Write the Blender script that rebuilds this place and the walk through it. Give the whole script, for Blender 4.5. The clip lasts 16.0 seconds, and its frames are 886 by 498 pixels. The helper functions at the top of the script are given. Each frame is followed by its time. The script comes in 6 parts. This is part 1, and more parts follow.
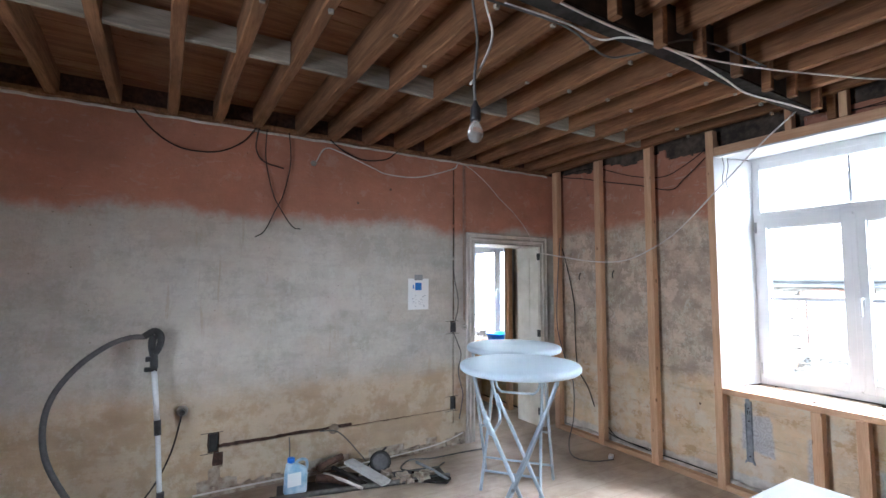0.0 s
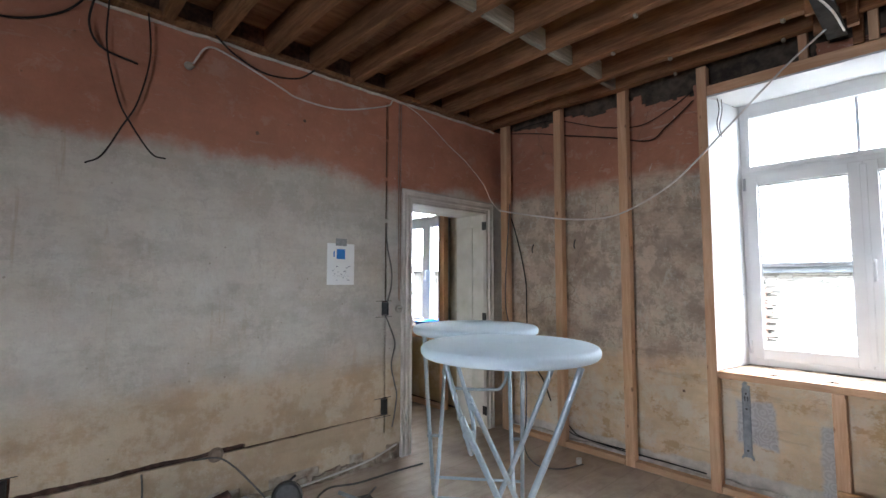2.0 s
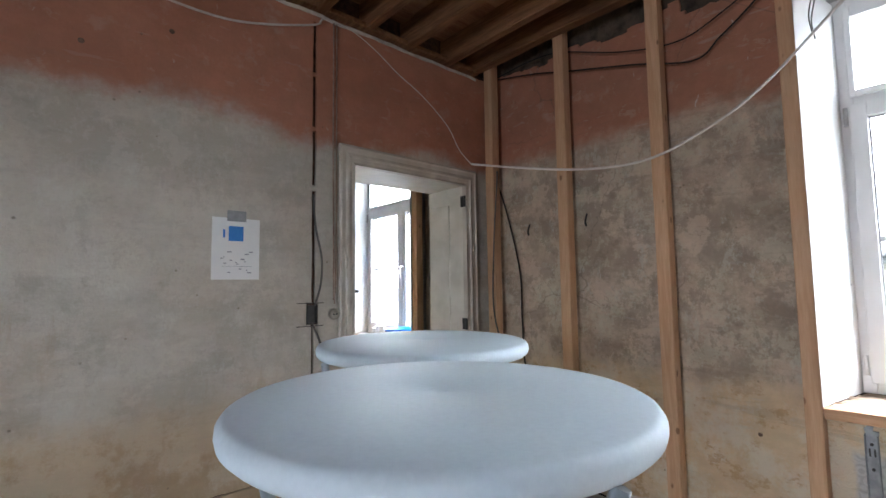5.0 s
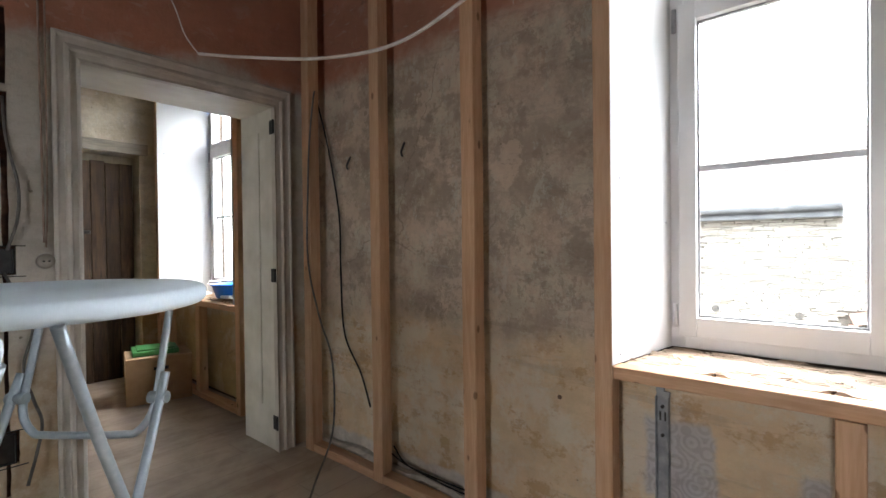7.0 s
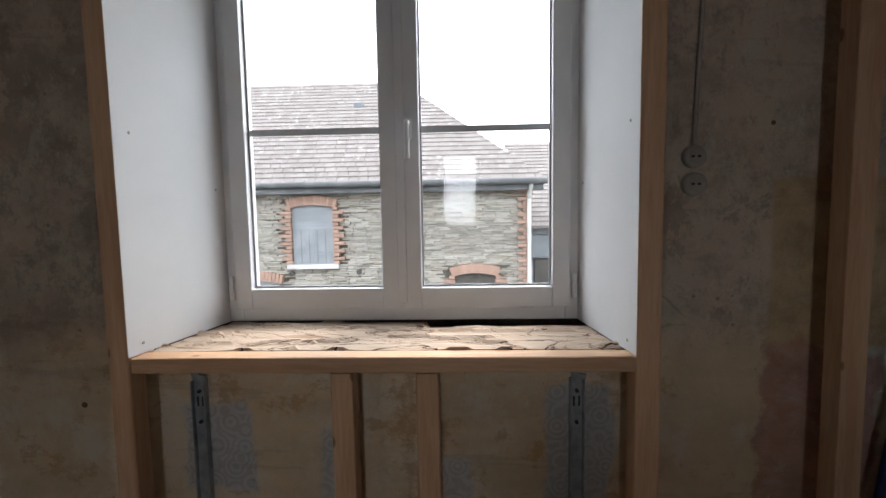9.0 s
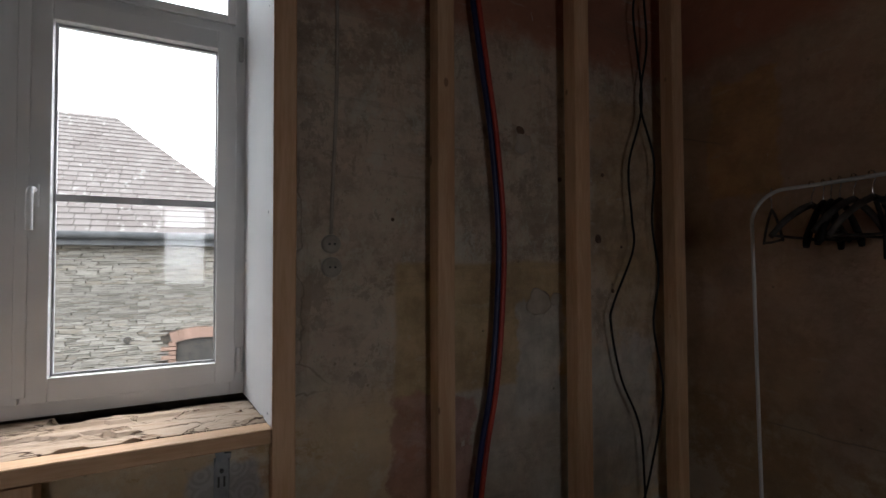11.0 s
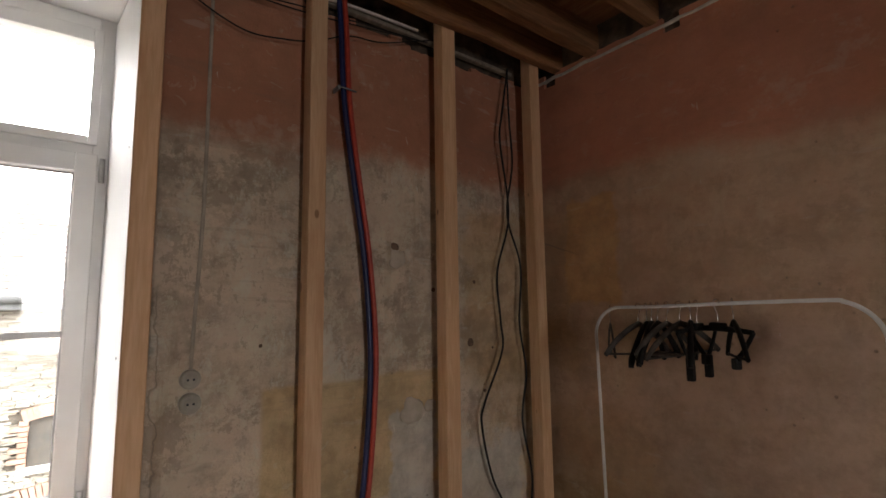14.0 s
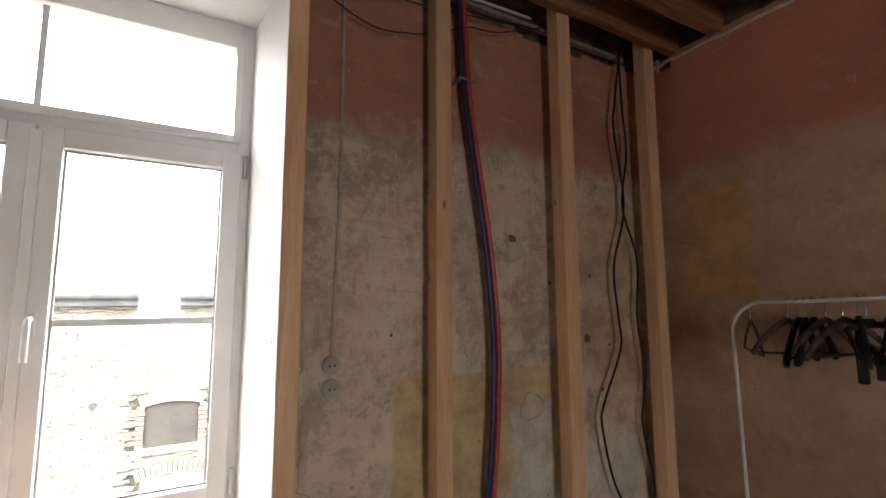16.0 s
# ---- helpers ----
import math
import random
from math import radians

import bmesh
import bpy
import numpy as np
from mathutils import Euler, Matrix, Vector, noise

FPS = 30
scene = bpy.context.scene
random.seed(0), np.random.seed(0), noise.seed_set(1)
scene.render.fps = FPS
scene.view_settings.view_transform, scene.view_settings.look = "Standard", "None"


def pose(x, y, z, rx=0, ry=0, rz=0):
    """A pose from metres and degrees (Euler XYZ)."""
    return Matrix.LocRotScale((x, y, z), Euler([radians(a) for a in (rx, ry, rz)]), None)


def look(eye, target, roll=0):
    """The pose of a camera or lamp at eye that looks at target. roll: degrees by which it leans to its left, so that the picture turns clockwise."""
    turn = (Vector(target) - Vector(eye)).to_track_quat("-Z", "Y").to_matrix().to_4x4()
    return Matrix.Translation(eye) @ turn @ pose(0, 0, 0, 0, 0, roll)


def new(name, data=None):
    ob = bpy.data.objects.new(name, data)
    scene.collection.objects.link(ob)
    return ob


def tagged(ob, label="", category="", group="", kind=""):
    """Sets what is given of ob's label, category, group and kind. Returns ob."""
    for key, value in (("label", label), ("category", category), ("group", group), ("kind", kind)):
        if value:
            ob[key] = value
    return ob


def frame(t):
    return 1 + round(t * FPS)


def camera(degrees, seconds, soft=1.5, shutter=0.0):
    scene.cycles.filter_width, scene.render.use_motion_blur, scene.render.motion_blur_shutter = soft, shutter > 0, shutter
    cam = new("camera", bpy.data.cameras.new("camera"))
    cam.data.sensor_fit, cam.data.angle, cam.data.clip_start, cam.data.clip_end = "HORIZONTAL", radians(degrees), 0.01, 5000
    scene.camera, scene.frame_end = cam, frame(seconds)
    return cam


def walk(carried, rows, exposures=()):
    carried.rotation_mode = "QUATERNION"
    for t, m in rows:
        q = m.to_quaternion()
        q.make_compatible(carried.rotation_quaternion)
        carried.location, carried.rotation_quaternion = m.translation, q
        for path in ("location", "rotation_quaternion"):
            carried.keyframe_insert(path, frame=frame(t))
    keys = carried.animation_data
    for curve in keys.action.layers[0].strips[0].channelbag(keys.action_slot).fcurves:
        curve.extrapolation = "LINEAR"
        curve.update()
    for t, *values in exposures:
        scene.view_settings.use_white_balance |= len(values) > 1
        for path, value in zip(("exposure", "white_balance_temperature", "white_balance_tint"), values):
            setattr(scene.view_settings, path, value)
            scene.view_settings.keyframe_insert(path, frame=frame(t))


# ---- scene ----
cam = camera(87.3, 16.0)
METRES, EYE, TILT, LEAN, TURN = 5.0, 1.64, 0.0, 0.0, -31.1
ROWS = [
    (0.0, 0.0, 0.0, 0.0, -0.01, 4.01, -0.16),
    (0.5, -0.0157, 0.0541, -0.009, -8.61, 3.87, -0.36),
    (1.0, -0.0312, 0.1119, -0.0165, -20.07, 3.69, -0.25),
    (1.2, -0.0350, 0.1325, -0.0228, -23.85, 3.64, -0.22),
    (1.5, -0.0401, 0.1635, -0.0323, -24.24, 3.6, -0.19),
    (2.0, -0.0419, 0.2152, -0.0491, -11.91, 3.95, -0.06),
    (2.5, -0.0461, 0.2588, -0.0661, -7.34, 4.27, -0.08),
    (3.0, -0.0499, 0.306, -0.08, -7.9, 4.38, 0.0),
    (5.5, 0.1094, 0.4547, -0.0615, -12.43, 4.61, 0.76),
    (6.0, 0.1549, 0.4729, -0.0722, -14.22, 4.53, 0.68),
    (6.5, 0.1965, 0.4855, -0.0771, -14.64, 2.54, 0.71),
    (7.0, 0.2348, 0.4911, -0.0832, -18.75, -0.58, 0.65),
    (7.5, 0.2615, 0.4968, -0.089, -26.52, -4.64, 0.61),
    (8.0, 0.2901, 0.4959, -0.0898, -39.06, -5.96, 0.73),
    (8.5, 0.3112, 0.4828, -0.0898, -48.51, -6.08, 1.03),
    (9.0, 0.3283, 0.4585, -0.0861, -56.66, -4.71, 0.98),
    (9.5, 0.336, 0.4369, -0.0825, -66.87, -3.15, 0.95),
    (10.0, 0.3355, 0.4192, -0.0804, -74.76, -2.35, 0.81),
    (12.5, 0.3092, 0.3548, -0.0355, -95.07, 5.99, 0.73),
    (13.0, 0.307, 0.3529, -0.0221, -96.09, 6.03, 0.8),
    (13.5, 0.3043, 0.3528, -0.0117, -96.25, 6.18, 0.78),
    (14.0, 0.3023, 0.352, -0.006, -96.35, 6.27, 0.77),
    (14.5, 0.3031, 0.3559, -0.0072, -96.46, 6.29, 0.63),
    (15.0, 0.3061, 0.3656, -0.0088, -96.27, 6.36, 0.57),
    (15.5, 0.31, 0.3787, -0.0105, -94.07, 6.5, 0.48),
    (16.0, 0.312, 0.4002, -0.0144, -88.53, 6.68, 0.25),
]
walk(cam, [(t, pose(0, 0, EYE, TILT, LEAN, TURN) @ pose(METRES * x, METRES * y, METRES * z, 90 + pitch, roll, yaw)) for t, x, y, z, yaw, pitch, roll in ROWS],
     exposures=[(0.0, 4.4, 5600, 10), (3.0, 3.8, 6050, 10), (5.5, 3.9, 6100, 11), (7.0, 3.5, 6550, 12), (8.0, 2.75, 6550, 12), (9.0, 1.9, 6450, 12), (10.0, 1.6, 6500, 12), (12.5, 2.25, 6900, 14), (14.5, 3.52, 7500, 15), (16.0, 3.6, 7300, 14)])

# ---- world, sun, exposure ----
world = bpy.data.worlds.new("world")
scene.world = world
world.use_nodes = True
wn, wl = world.node_tree.nodes, world.node_tree.links
bg = wn["Background"]
sky = wn.new("ShaderNodeTexSky")
sky.sky_type = 'NISHITA'
sky.sun_disc = False
sky.sun_elevation, sky.sun_rotation = radians(48), radians(110)
sky.dust_density, sky.air_density = 6.0, 1.0
cloud = wn.new("ShaderNodeMix")
cloud.data_type = 'RGBA'
cloud.inputs[0].default_value = 0.8
cloud.inputs[7].default_value = (13.5, 14.2, 15.2, 1)
wl.new(sky.outputs[0], cloud.inputs[6])
wl.new(cloud.outputs[2], bg.inputs[0])
bg.inputs[1].default_value = 0.15
sun = new("sun", bpy.data.lights.new("sun", 'SUN'))
sun.data.energy, sun.data.angle, sun.data.color = 0.6, radians(25), (1.0, 0.97, 0.93)
sun.matrix_world = look((14, -6, 16), (0, 0, 0))
# daylight of the window in the west wall, behind the walker
WESTWIN = ((0.81, 1.46),)
for a, b in WESTWIN:
    lamp = new("window_daylight", bpy.data.lights.new("window_daylight", 'AREA'))
    lamp.data.shape, lamp.data.size, lamp.data.size_y = 'RECTANGLE', 1.2, b - a - 0.1
    lamp.data.spread = radians(125)
    lamp.data.energy, lamp.data.color = 2.15, (0.90, 0.95, 1.0)
    lamp.matrix_world = look((-2.12, (a + b) / 2, 1.55), (2.0, (a + b) / 2, 1.55), 90)

# ---- materials ----
class Nodes:
    """Short-hand for building one node material."""
    def __init__(self, name):
        self.mat = bpy.data.materials.new(name)
        self.mat.use_nodes = True
        self.t = self.mat.node_tree
        self.bsdf = self.t.nodes["Principled BSDF"]
        self.co = self.add("ShaderNodeTexCoord").outputs["Object"]

    def add(self, kind):
        return self.t.nodes.new(kind)

    def put(self, sock, v):
        if hasattr(v, "is_linked"):
            self.t.links.new(v, sock)
        elif isinstance(v, (tuple, list)) and len(v) == 3 and sock.type == 'RGBA':
            sock.default_value = (*v, 1)
        else:
            sock.default_value = v

    def math(self, op, a, b=0.0, c=0.0, clamp=False):
        n = self.add("ShaderNodeMath")
        n.operation, n.use_clamp = op, clamp
        for i, v in enumerate((a, b, c)):
            self.put(n.inputs[i], v)
        return n.outputs[0]

    def scaled(self, sx, sy, sz):
        n = self.add("ShaderNodeMapping")
        self.put(n.inputs[0], self.co)
        n.inputs[3].default_value = (sx, sy, sz)
        return n.outputs[0]

    def noise(self, scale, detail=4.0, rough=0.55, co=None, warp=0.0):
        n = self.add("ShaderNodeTexNoise")
        self.put(n.inputs["Vector"], co or self.co)
        n.inputs["Scale"].default_value, n.inputs["Detail"].default_value = scale, detail
        n.inputs["Roughness"].default_value, n.inputs["Distortion"].default_value = rough, warp
        return n.outputs[0]

    def voronoi(self, scale, feature='F1', co=None):
        n = self.add("ShaderNodeTexVoronoi")
        n.feature = feature
        self.put(n.inputs["Vector"], co or self.co)
        n.inputs["Scale"].default_value = scale
        return n.outputs[0]

    def step(self, v, a, b):
        n = self.add("ShaderNodeMapRange")
        n.interpolation_type = 'SMOOTHSTEP'
        self.put(n.inputs[0], v)
        n.inputs[1].default_value, n.inputs[2].default_value = a, b
        return n.outputs[0]

    def mix(self, f, a, b, kind='MIX'):
        n = self.add("ShaderNodeMix")
        n.data_type, n.blend_type = 'RGBA', kind
        for i, v in ((0, f), (6, a), (7, b)):
            self.put(n.inputs[i], v)
        return n.outputs[2]

    def axis(self, i):
        n = self.add("ShaderNodeSeparateXYZ")
        self.put(n.inputs[0], self.co)
        return n.outputs[i]

    def done(self, colour, rough=0.8, bump=None, depth=0.002, metal=0.0, spec=0.5):
        self.put(self.bsdf.inputs["Base Color"], colour)
        self.put(self.bsdf.inputs["Roughness"], rough)
        self.bsdf.inputs["Metallic"].default_value = metal
        self.bsdf.inputs["Specular IOR Level"].default_value = spec
        if bump is not None:
            b = self.add("ShaderNodeBump")
            b.inputs["Distance"].default_value = depth
            self.put(b.inputs["Height"], bump)
            self.t.links.new(b.outputs[0], self.bsdf.inputs["Normal"])
        return self.mat


def plain(name, a, b, scale=20.0, rough=0.6, depth=0.0006, metal=0.0, big=2.0, spec=0.5):
    n = Nodes(name)
    f = n.math('ADD', n.math('MULTIPLY', n.noise(scale), 0.6), n.math('MULTIPLY', n.noise(big), 0.4))
    return n.done(n.mix(n.step(f, 0.35, 0.65), a, b), rough, n.noise(scale * 2), depth, metal, spec)


def plaster(name, pink_at, ochre_at, side, wear, pink=(0.47, 0.225, 0.16), grey=(0.46, 0.44, 0.41), dark=(0.26, 0.25, 0.235), ochre=(0.52, 0.385, 0.215), patches=(), ochre_soft=0.05):
    """Old bare plaster in three paint zones; side: 0 for a wall along x, 1 for one along y. patches: (u0, u1, z0, z1, colour, strength)."""
    n = Nodes(name)
    z, u = n.axis(2), n.axis(side)
    wob = n.math('MULTIPLY', n.math('SUBTRACT', n.noise(1.3, 5), 0.5), 0.34)
    fine = n.math('MULTIPLY', n.math('SUBTRACT', n.noise(11, 6, 0.65), 0.5), 0.16)
    zz = n.math('ADD', z, n.math('ADD', wob, fine))
    cloudy = n.noise(1.5, 10, 0.68, n.scaled(0.75, 0.75, 1.25))
    spots = n.noise(6.5, 12, 0.74)
    streak = n.noise(2.4, 9, 0.66, n.scaled(0.55, 0.55, 2.6))
    grain = n.noise(34, 6, 0.7)
    f = n.math('ADD', n.math('MULTIPLY', cloudy, 0.38), n.math('ADD', n.math('MULTIPLY', spots, 0.24 + 0.14 * wear), n.math('ADD', n.math('MULTIPLY', streak, 0.28 - 0.12 * wear), n.math('MULTIPLY', grain, 0.10))))
    mid = n.mix(n.step(f, 0.43 + 0.025 * wear, 0.585 - 0.02 * wear), dark, grey)
    mid = n.mix(n.math('MULTIPLY', n.step(n.noise(3.4, 12, 0.72), 0.555, 0.585), 0.10 + 0.42 * wear), mid, tuple(v * 1.18 for v in grey))
    mid = n.mix(n.math('MULTIPLY', n.step(n.noise(2.6, 12, 0.74, n.scaled(1, 1, 1.5)), 0.56, 0.60), 0.08 + 0.47 * wear), mid, tuple(v * 0.72 for v in dark))
    mid = n.mix(n.math('MULTIPLY', n.step(n.noise(13, 10, 0.75), 0.55, 0.63), 0.06 + 0.26 * wear), mid, tuple(v * 0.66 for v in dark))
    mid = n.mix(n.math('MULTIPLY', n.step(n.noise(7, 10, 0.72, n.scaled(1.3, 1.3, 0.8)), 0.55, 0.63), 0.06 + 0.42 * wear), mid, tuple(min(0.62, v * 1.35) for v in grey))
    mid = n.mix(n.math('MULTIPLY', n.step(n.noise(2.1, 6, 0.62), 0.5, 0.72), 0.4), mid, (0.50, 0.40, 0.31))
    mid = n.mix(n.math('MULTIPLY', n.step(n.noise(5.3, 14, 0.8), 0.525, 0.555), 0.42 * wear), mid, tuple(min(0.64, v * 1.2) for v in grey))
    mid = n.mix(n.math('MULTIPLY', n.step(n.noise(4.4, 14, 0.8, n.scaled(1.2, 1.2, 0.9)), 0.55, 0.575), 0.45 * wear), mid, tuple(v * 0.62 for v in dark))
    pk = n.mix(n.step(n.math('ADD', n.math('MULTIPLY', cloudy, 0.6), n.math('MULTIPLY', spots, 0.4)), 0.35, 0.68), tuple(c * 0.72 for c in pink), pink)
    pk = n.mix(n.math('MULTIPLY', n.step(n.noise(4.2, 9, 0.7), 0.56, 0.66), 0.18 + 0.2 * wear), pk, (0.50, 0.40, 0.33))
    oc = n.mix(n.step(n.math('ADD', n.math('MULTIPLY', streak, 0.5), n.math('MULTIPLY', spots, 0.5)), 0.36, 0.66), tuple(c * 0.78 for c in ochre), ochre)
    oc = n.mix(n.math('MULTIPLY', n.step(n.noise(3.1, 12, 0.76), 0.47, 0.58), 0.7 * wear), oc, (0.73, 0.67, 0.56))
    oc = n.mix(n.math('MULTIPLY', n.step(n.noise(4.6, 12, 0.76, n.scaled(0.9, 0.9, 1.3)), 0.53, 0.60), 0.6 * wear * wear), oc, (0.46, 0.27, 0.12))
    drip = n.math('MULTIPLY', n.step(n.noise(2.2, 6, 0.62, n.scaled(4.5, 4.5, 0.55), 0.3), 0.585, 0.67), n.step(n.noise(1.1, 3), 0.42, 0.6))
    mid = n.mix(n.math('MULTIPLY', drip, 0.42), mid, (0.36, 0.27, 0.185))
    c = n.mix(n.step(zz, pink_at - 0.08, pink_at + 0.08), mid, pk)
    c = n.mix(n.step(zz, ochre_at - ochre_soft, ochre_at + ochre_soft), oc, c)
    jag = n.math('MULTIPLY', n.math('SUBTRACT', n.noise(4, 6, 0.65), 0.5), 0.45)
    ring = n.math('ADD', 0.5, n.math('MULTIPLY', n.math('SINE', n.math('MULTIPLY', n.voronoi(17), 24.0)), 0.5))
    for u0, u1, z0, z1, col, amount, *crisp in patches:
        j = n.math('MULTIPLY', jag, crisp[0] if crisp else 1.0)
        uj, zj = n.math('ADD', u, j), n.math('ADD', z, j)
        e = 0.014 if crisp else 0.06
        m = n.math('MULTIPLY', n.math('MULTIPLY', n.step(uj, u0 - e, u0 + e), n.step(uj, u1 + e, u1 - e)), n.math('MULTIPLY', n.step(zj, z0 - e, z0 + e), n.step(zj, z1 + e, z1 - e)))
        tone = n.step(n.math('ADD', ring, n.math('MULTIPLY', spots, 0.5)), 0.5, 1.0) if col[2] > col[0] else n.step(spots, 0.35, 0.65)
        c = n.mix(n.math('MULTIPLY', m, amount), c, n.mix(tone, tuple(v * (0.88 if col[2] > col[0] else 0.72) for v in col), tuple(v * 1.1 for v in col)))
    bars = n.step(n.noise(2.3, 9, 0.7, n.scaled(0.5, 0.5, 5.0), 0.3), 0.57, 0.63)
    c = n.mix(n.math('MULTIPLY', bars, 0.2 * wear), c, tuple(v * 0.55 for v in dark))
    flake = n.step(n.noise(9, 8, 0.72, n.scaled(1.0, 1.0, 1.5), 0.8), 0.60, 0.625)
    c = n.mix(n.math('MULTIPLY', flake, 0.04 + 0.30 * wear), c, n.mix(0.5, c, tuple(min(0.66, v * 1.35) for v in grey)))
    nick = n.step(n.noise(24, 4, 0.6, n.scaled(1.6, 1.6, 0.45), 0.4), 0.70, 0.73)
    c = n.mix(n.math('MULTIPLY', nick, 0.7 * wear), c, (0.64, 0.60, 0.54))
    pits = n.step(n.voronoi(14), 0.10, 0.04)
    pits = n.math('MULTIPLY', pits, n.step(n.noise(2.7, 3), 0.47, 0.6))
    c = n.mix(n.math('MULTIPLY', pits, 0.55), c, (0.16, 0.13, 0.10))
    crack = n.math('MULTIPLY', n.step(n.voronoi(1.3, 'DISTANCE_TO_EDGE', n.mix(0.12, n.co, n.noise(5, 4))), 0.006, 0.0), n.step(n.noise(0.9, 2), 0.56, 0.62))
    c = n.mix(n.math('MULTIPLY', crack, 0.5 if wear > 0.4 else 0.0), c, (0.15, 0.12, 0.10))
    scrape = n.step(n.noise(7, 3, 0.5, n.scaled(0.7, 0.7, 3.5)), 0.66, 0.72)
    c = n.mix(n.math('MULTIPLY', scrape, 0.25 * wear), c, (0.60, 0.57, 0.52))
    h = n.math('SUBTRACT', n.math('ADD', n.math('MULTIPLY', spots, 1.0 + wear), n.math('MULTIPLY', n.noise(45, 5), 0.4)), n.math('MULTIPLY', pits, 0.8))
    return n.done(c, 0.92, h, 0.004 + 0.005 * wear, spec=0.25)


def timber(name, a, b, axis, ring=1.0, knots=True, rough=0.75, stain=0.35):
    """Sawn wood with its grain along the axis (0, 1, 2)."""
    n = Nodes(name)
    s = [9.0, 9.0, 9.0]
    s[axis] = 0.7
    info = n.add("ShaderNodeObjectInfo")
    shift = n.add("ShaderNodeVectorMath")
    n.put(shift.inputs[0], n.scaled(*s))
    off = n.add("ShaderNodeCombineXYZ")
    for i, k in enumerate((37.0, 71.0, 53.0)):
        n.put(off.inputs[i], n.math('MULTIPLY', info.outputs["Random"], k))
    n.put(shift.inputs[1], off.outputs[0])
    g = n.noise(2.2 * ring, 5, 0.6, shift.outputs[0], 0.8)
    fine = n.noise(14 * ring, 3, 0.6, shift.outputs[0])
    f = n.math('ADD', n.math('MULTIPLY', g, 0.65), n.math('MULTIPLY', fine, 0.35))
    c = n.mix(n.step(f, 0.36, 0.64), a, b)
    c = n.mix(n.math('MULTIPLY', n.step(n.noise(1.4, 4), 0.45, 0.72), stain), c, tuple(v * 0.5 for v in a))
    tone = n.math('ADD', n.math('MULTIPLY', info.outputs["Random"], 0.3), 0.85)
    hsv = n.add("ShaderNodeHueSaturation")
    n.put(hsv.inputs["Color"], c)
    n.put(hsv.inputs["Value"], tone)
    c = hsv.outputs[0]
    if knots:
        k = [8.5, 8.5, 8.5]
        k[axis] = 4.5
        v = n.voronoi(1.0, 'F1', n.scaled(*k))
        c = n.mix(n.math('MULTIPLY', n.step(v, 0.10, 0.06), 0.7), c, (0.16, 0.075, 0.035))
    return n.done(c, rough, f, 0.0015, spec=0.3)


M_N = plaster("plaster_north", 2.17, 0.77, 0, 0.39, dark=(0.43, 0.395, 0.345), grey=(0.53, 0.495, 0.44), pink=(0.48, 0.22, 0.142), ochre=(0.50, 0.375, 0.25), ochre_soft=0.12)
M_E = plaster("plaster_east", 2.21, 0.84, 1, 1.0, dark=(0.39, 0.315, 0.247), grey=(0.62, 0.505, 0.40), pink=(0.50, 0.24, 0.155), ochre=(0.77, 0.60, 0.40), ochre_soft=0.10, patches=(
    (-1.4, 4.1, -0.1, 0.12, (0.64, 0.61, 0.56), 0.85, 0.3), (-1.2, 0.0, 0.2, 0.92, (0.55, 0.53, 0.49), 0.75), (-0.75, 0.19, 0.78, 1.29, (0.56, 0.41, 0.235), 0.92, 0.10), (-0.60, -0.36, 0.62, 1.12, (0.56, 0.53, 0.48), 0.85, 0.5), (-0.12, 0.2, 0.1, 0.78, (0.46, 0.23, 0.19), 0.7, 0.6), (-1.4, -0.8, 1.2, 2.1, (0.47, 0.31, 0.16), 0.55), (-1.4, -0.9, 0.95, 1.35, (0.50, 0.34, 0.18), 0.5),
    (1.80, 2.02, 0.32, 0.60, (0.50, 0.505, 0.525), 0.85, 0.25), (0.66, 0.86, 0.16, 0.66, (0.44, 0.445, 0.46), 0.85, 0.3), (1.50, 1.57, 0.05, 0.52, (0.50, 0.505, 0.52), 0.8, 0.2), (1.10, 1.19, 0.05, 0.42, (0.50, 0.505, 0.52), 0.75, 0.2)))
M_S = plaster("plaster_south", 2.25, 0.75, 0, 0.5, ochre_soft=0.15, pink=(0.53, 0.23, 0.145), grey=(0.50, 0.335, 0.235), dark=(0.40, 0.262, 0.18), ochre=(0.42, 0.29, 0.17), patches=(
    (3.50, 3.82, 1.58, 2.14, (0.53, 0.30, 0.125), 0.75, 0.45), (3.78, 4.1, 1.2, 2.1, (0.47, 0.28, 0.14), 0.5), (3.3, 4.1, 0.4, 1.0, (0.43, 0.26, 0.13), 0.4), (2.2, 3.4, 0.5, 1.5, (0.42, 0.29, 0.23), 0.5)))
M_W = plaster("plaster_west", 2.17, 0.77, 1, 0.3)
M_ROOM2 = plaster("plaster_back_room", 2.9, 0.7, 0, 0.5, grey=(0.68, 0.61, 0.48), dark=(0.50, 0.43, 0.31))
STUD = [timber("stud_wood_" + "xyz"[i], (0.56, 0.335, 0.195), (0.68, 0.45, 0.285), i, 1.0, True, 0.7, 0.08) for i in range(3)]
JOIST = timber("joist_wood", (0.14, 0.064, 0.028), (0.28, 0.138, 0.064), 1, 0.8, False, 0.85, 0.4)
BOARD = timber("ceiling_board_wood", (0.20, 0.088, 0.044), (0.33, 0.16, 0.082), 0, 0.8, False, 0.85, 0.35)
BLOCK = timber("blocking_wood", (0.22, 0.19, 0.15), (0.36, 0.32, 0.26), 0, 1.0, False, 0.85, 0.3)
RUBBLE = plain("rubble_masonry", (0.035, 0.026, 0.02), (0.12, 0.09, 0.065), 14, 0.95, 0.012)
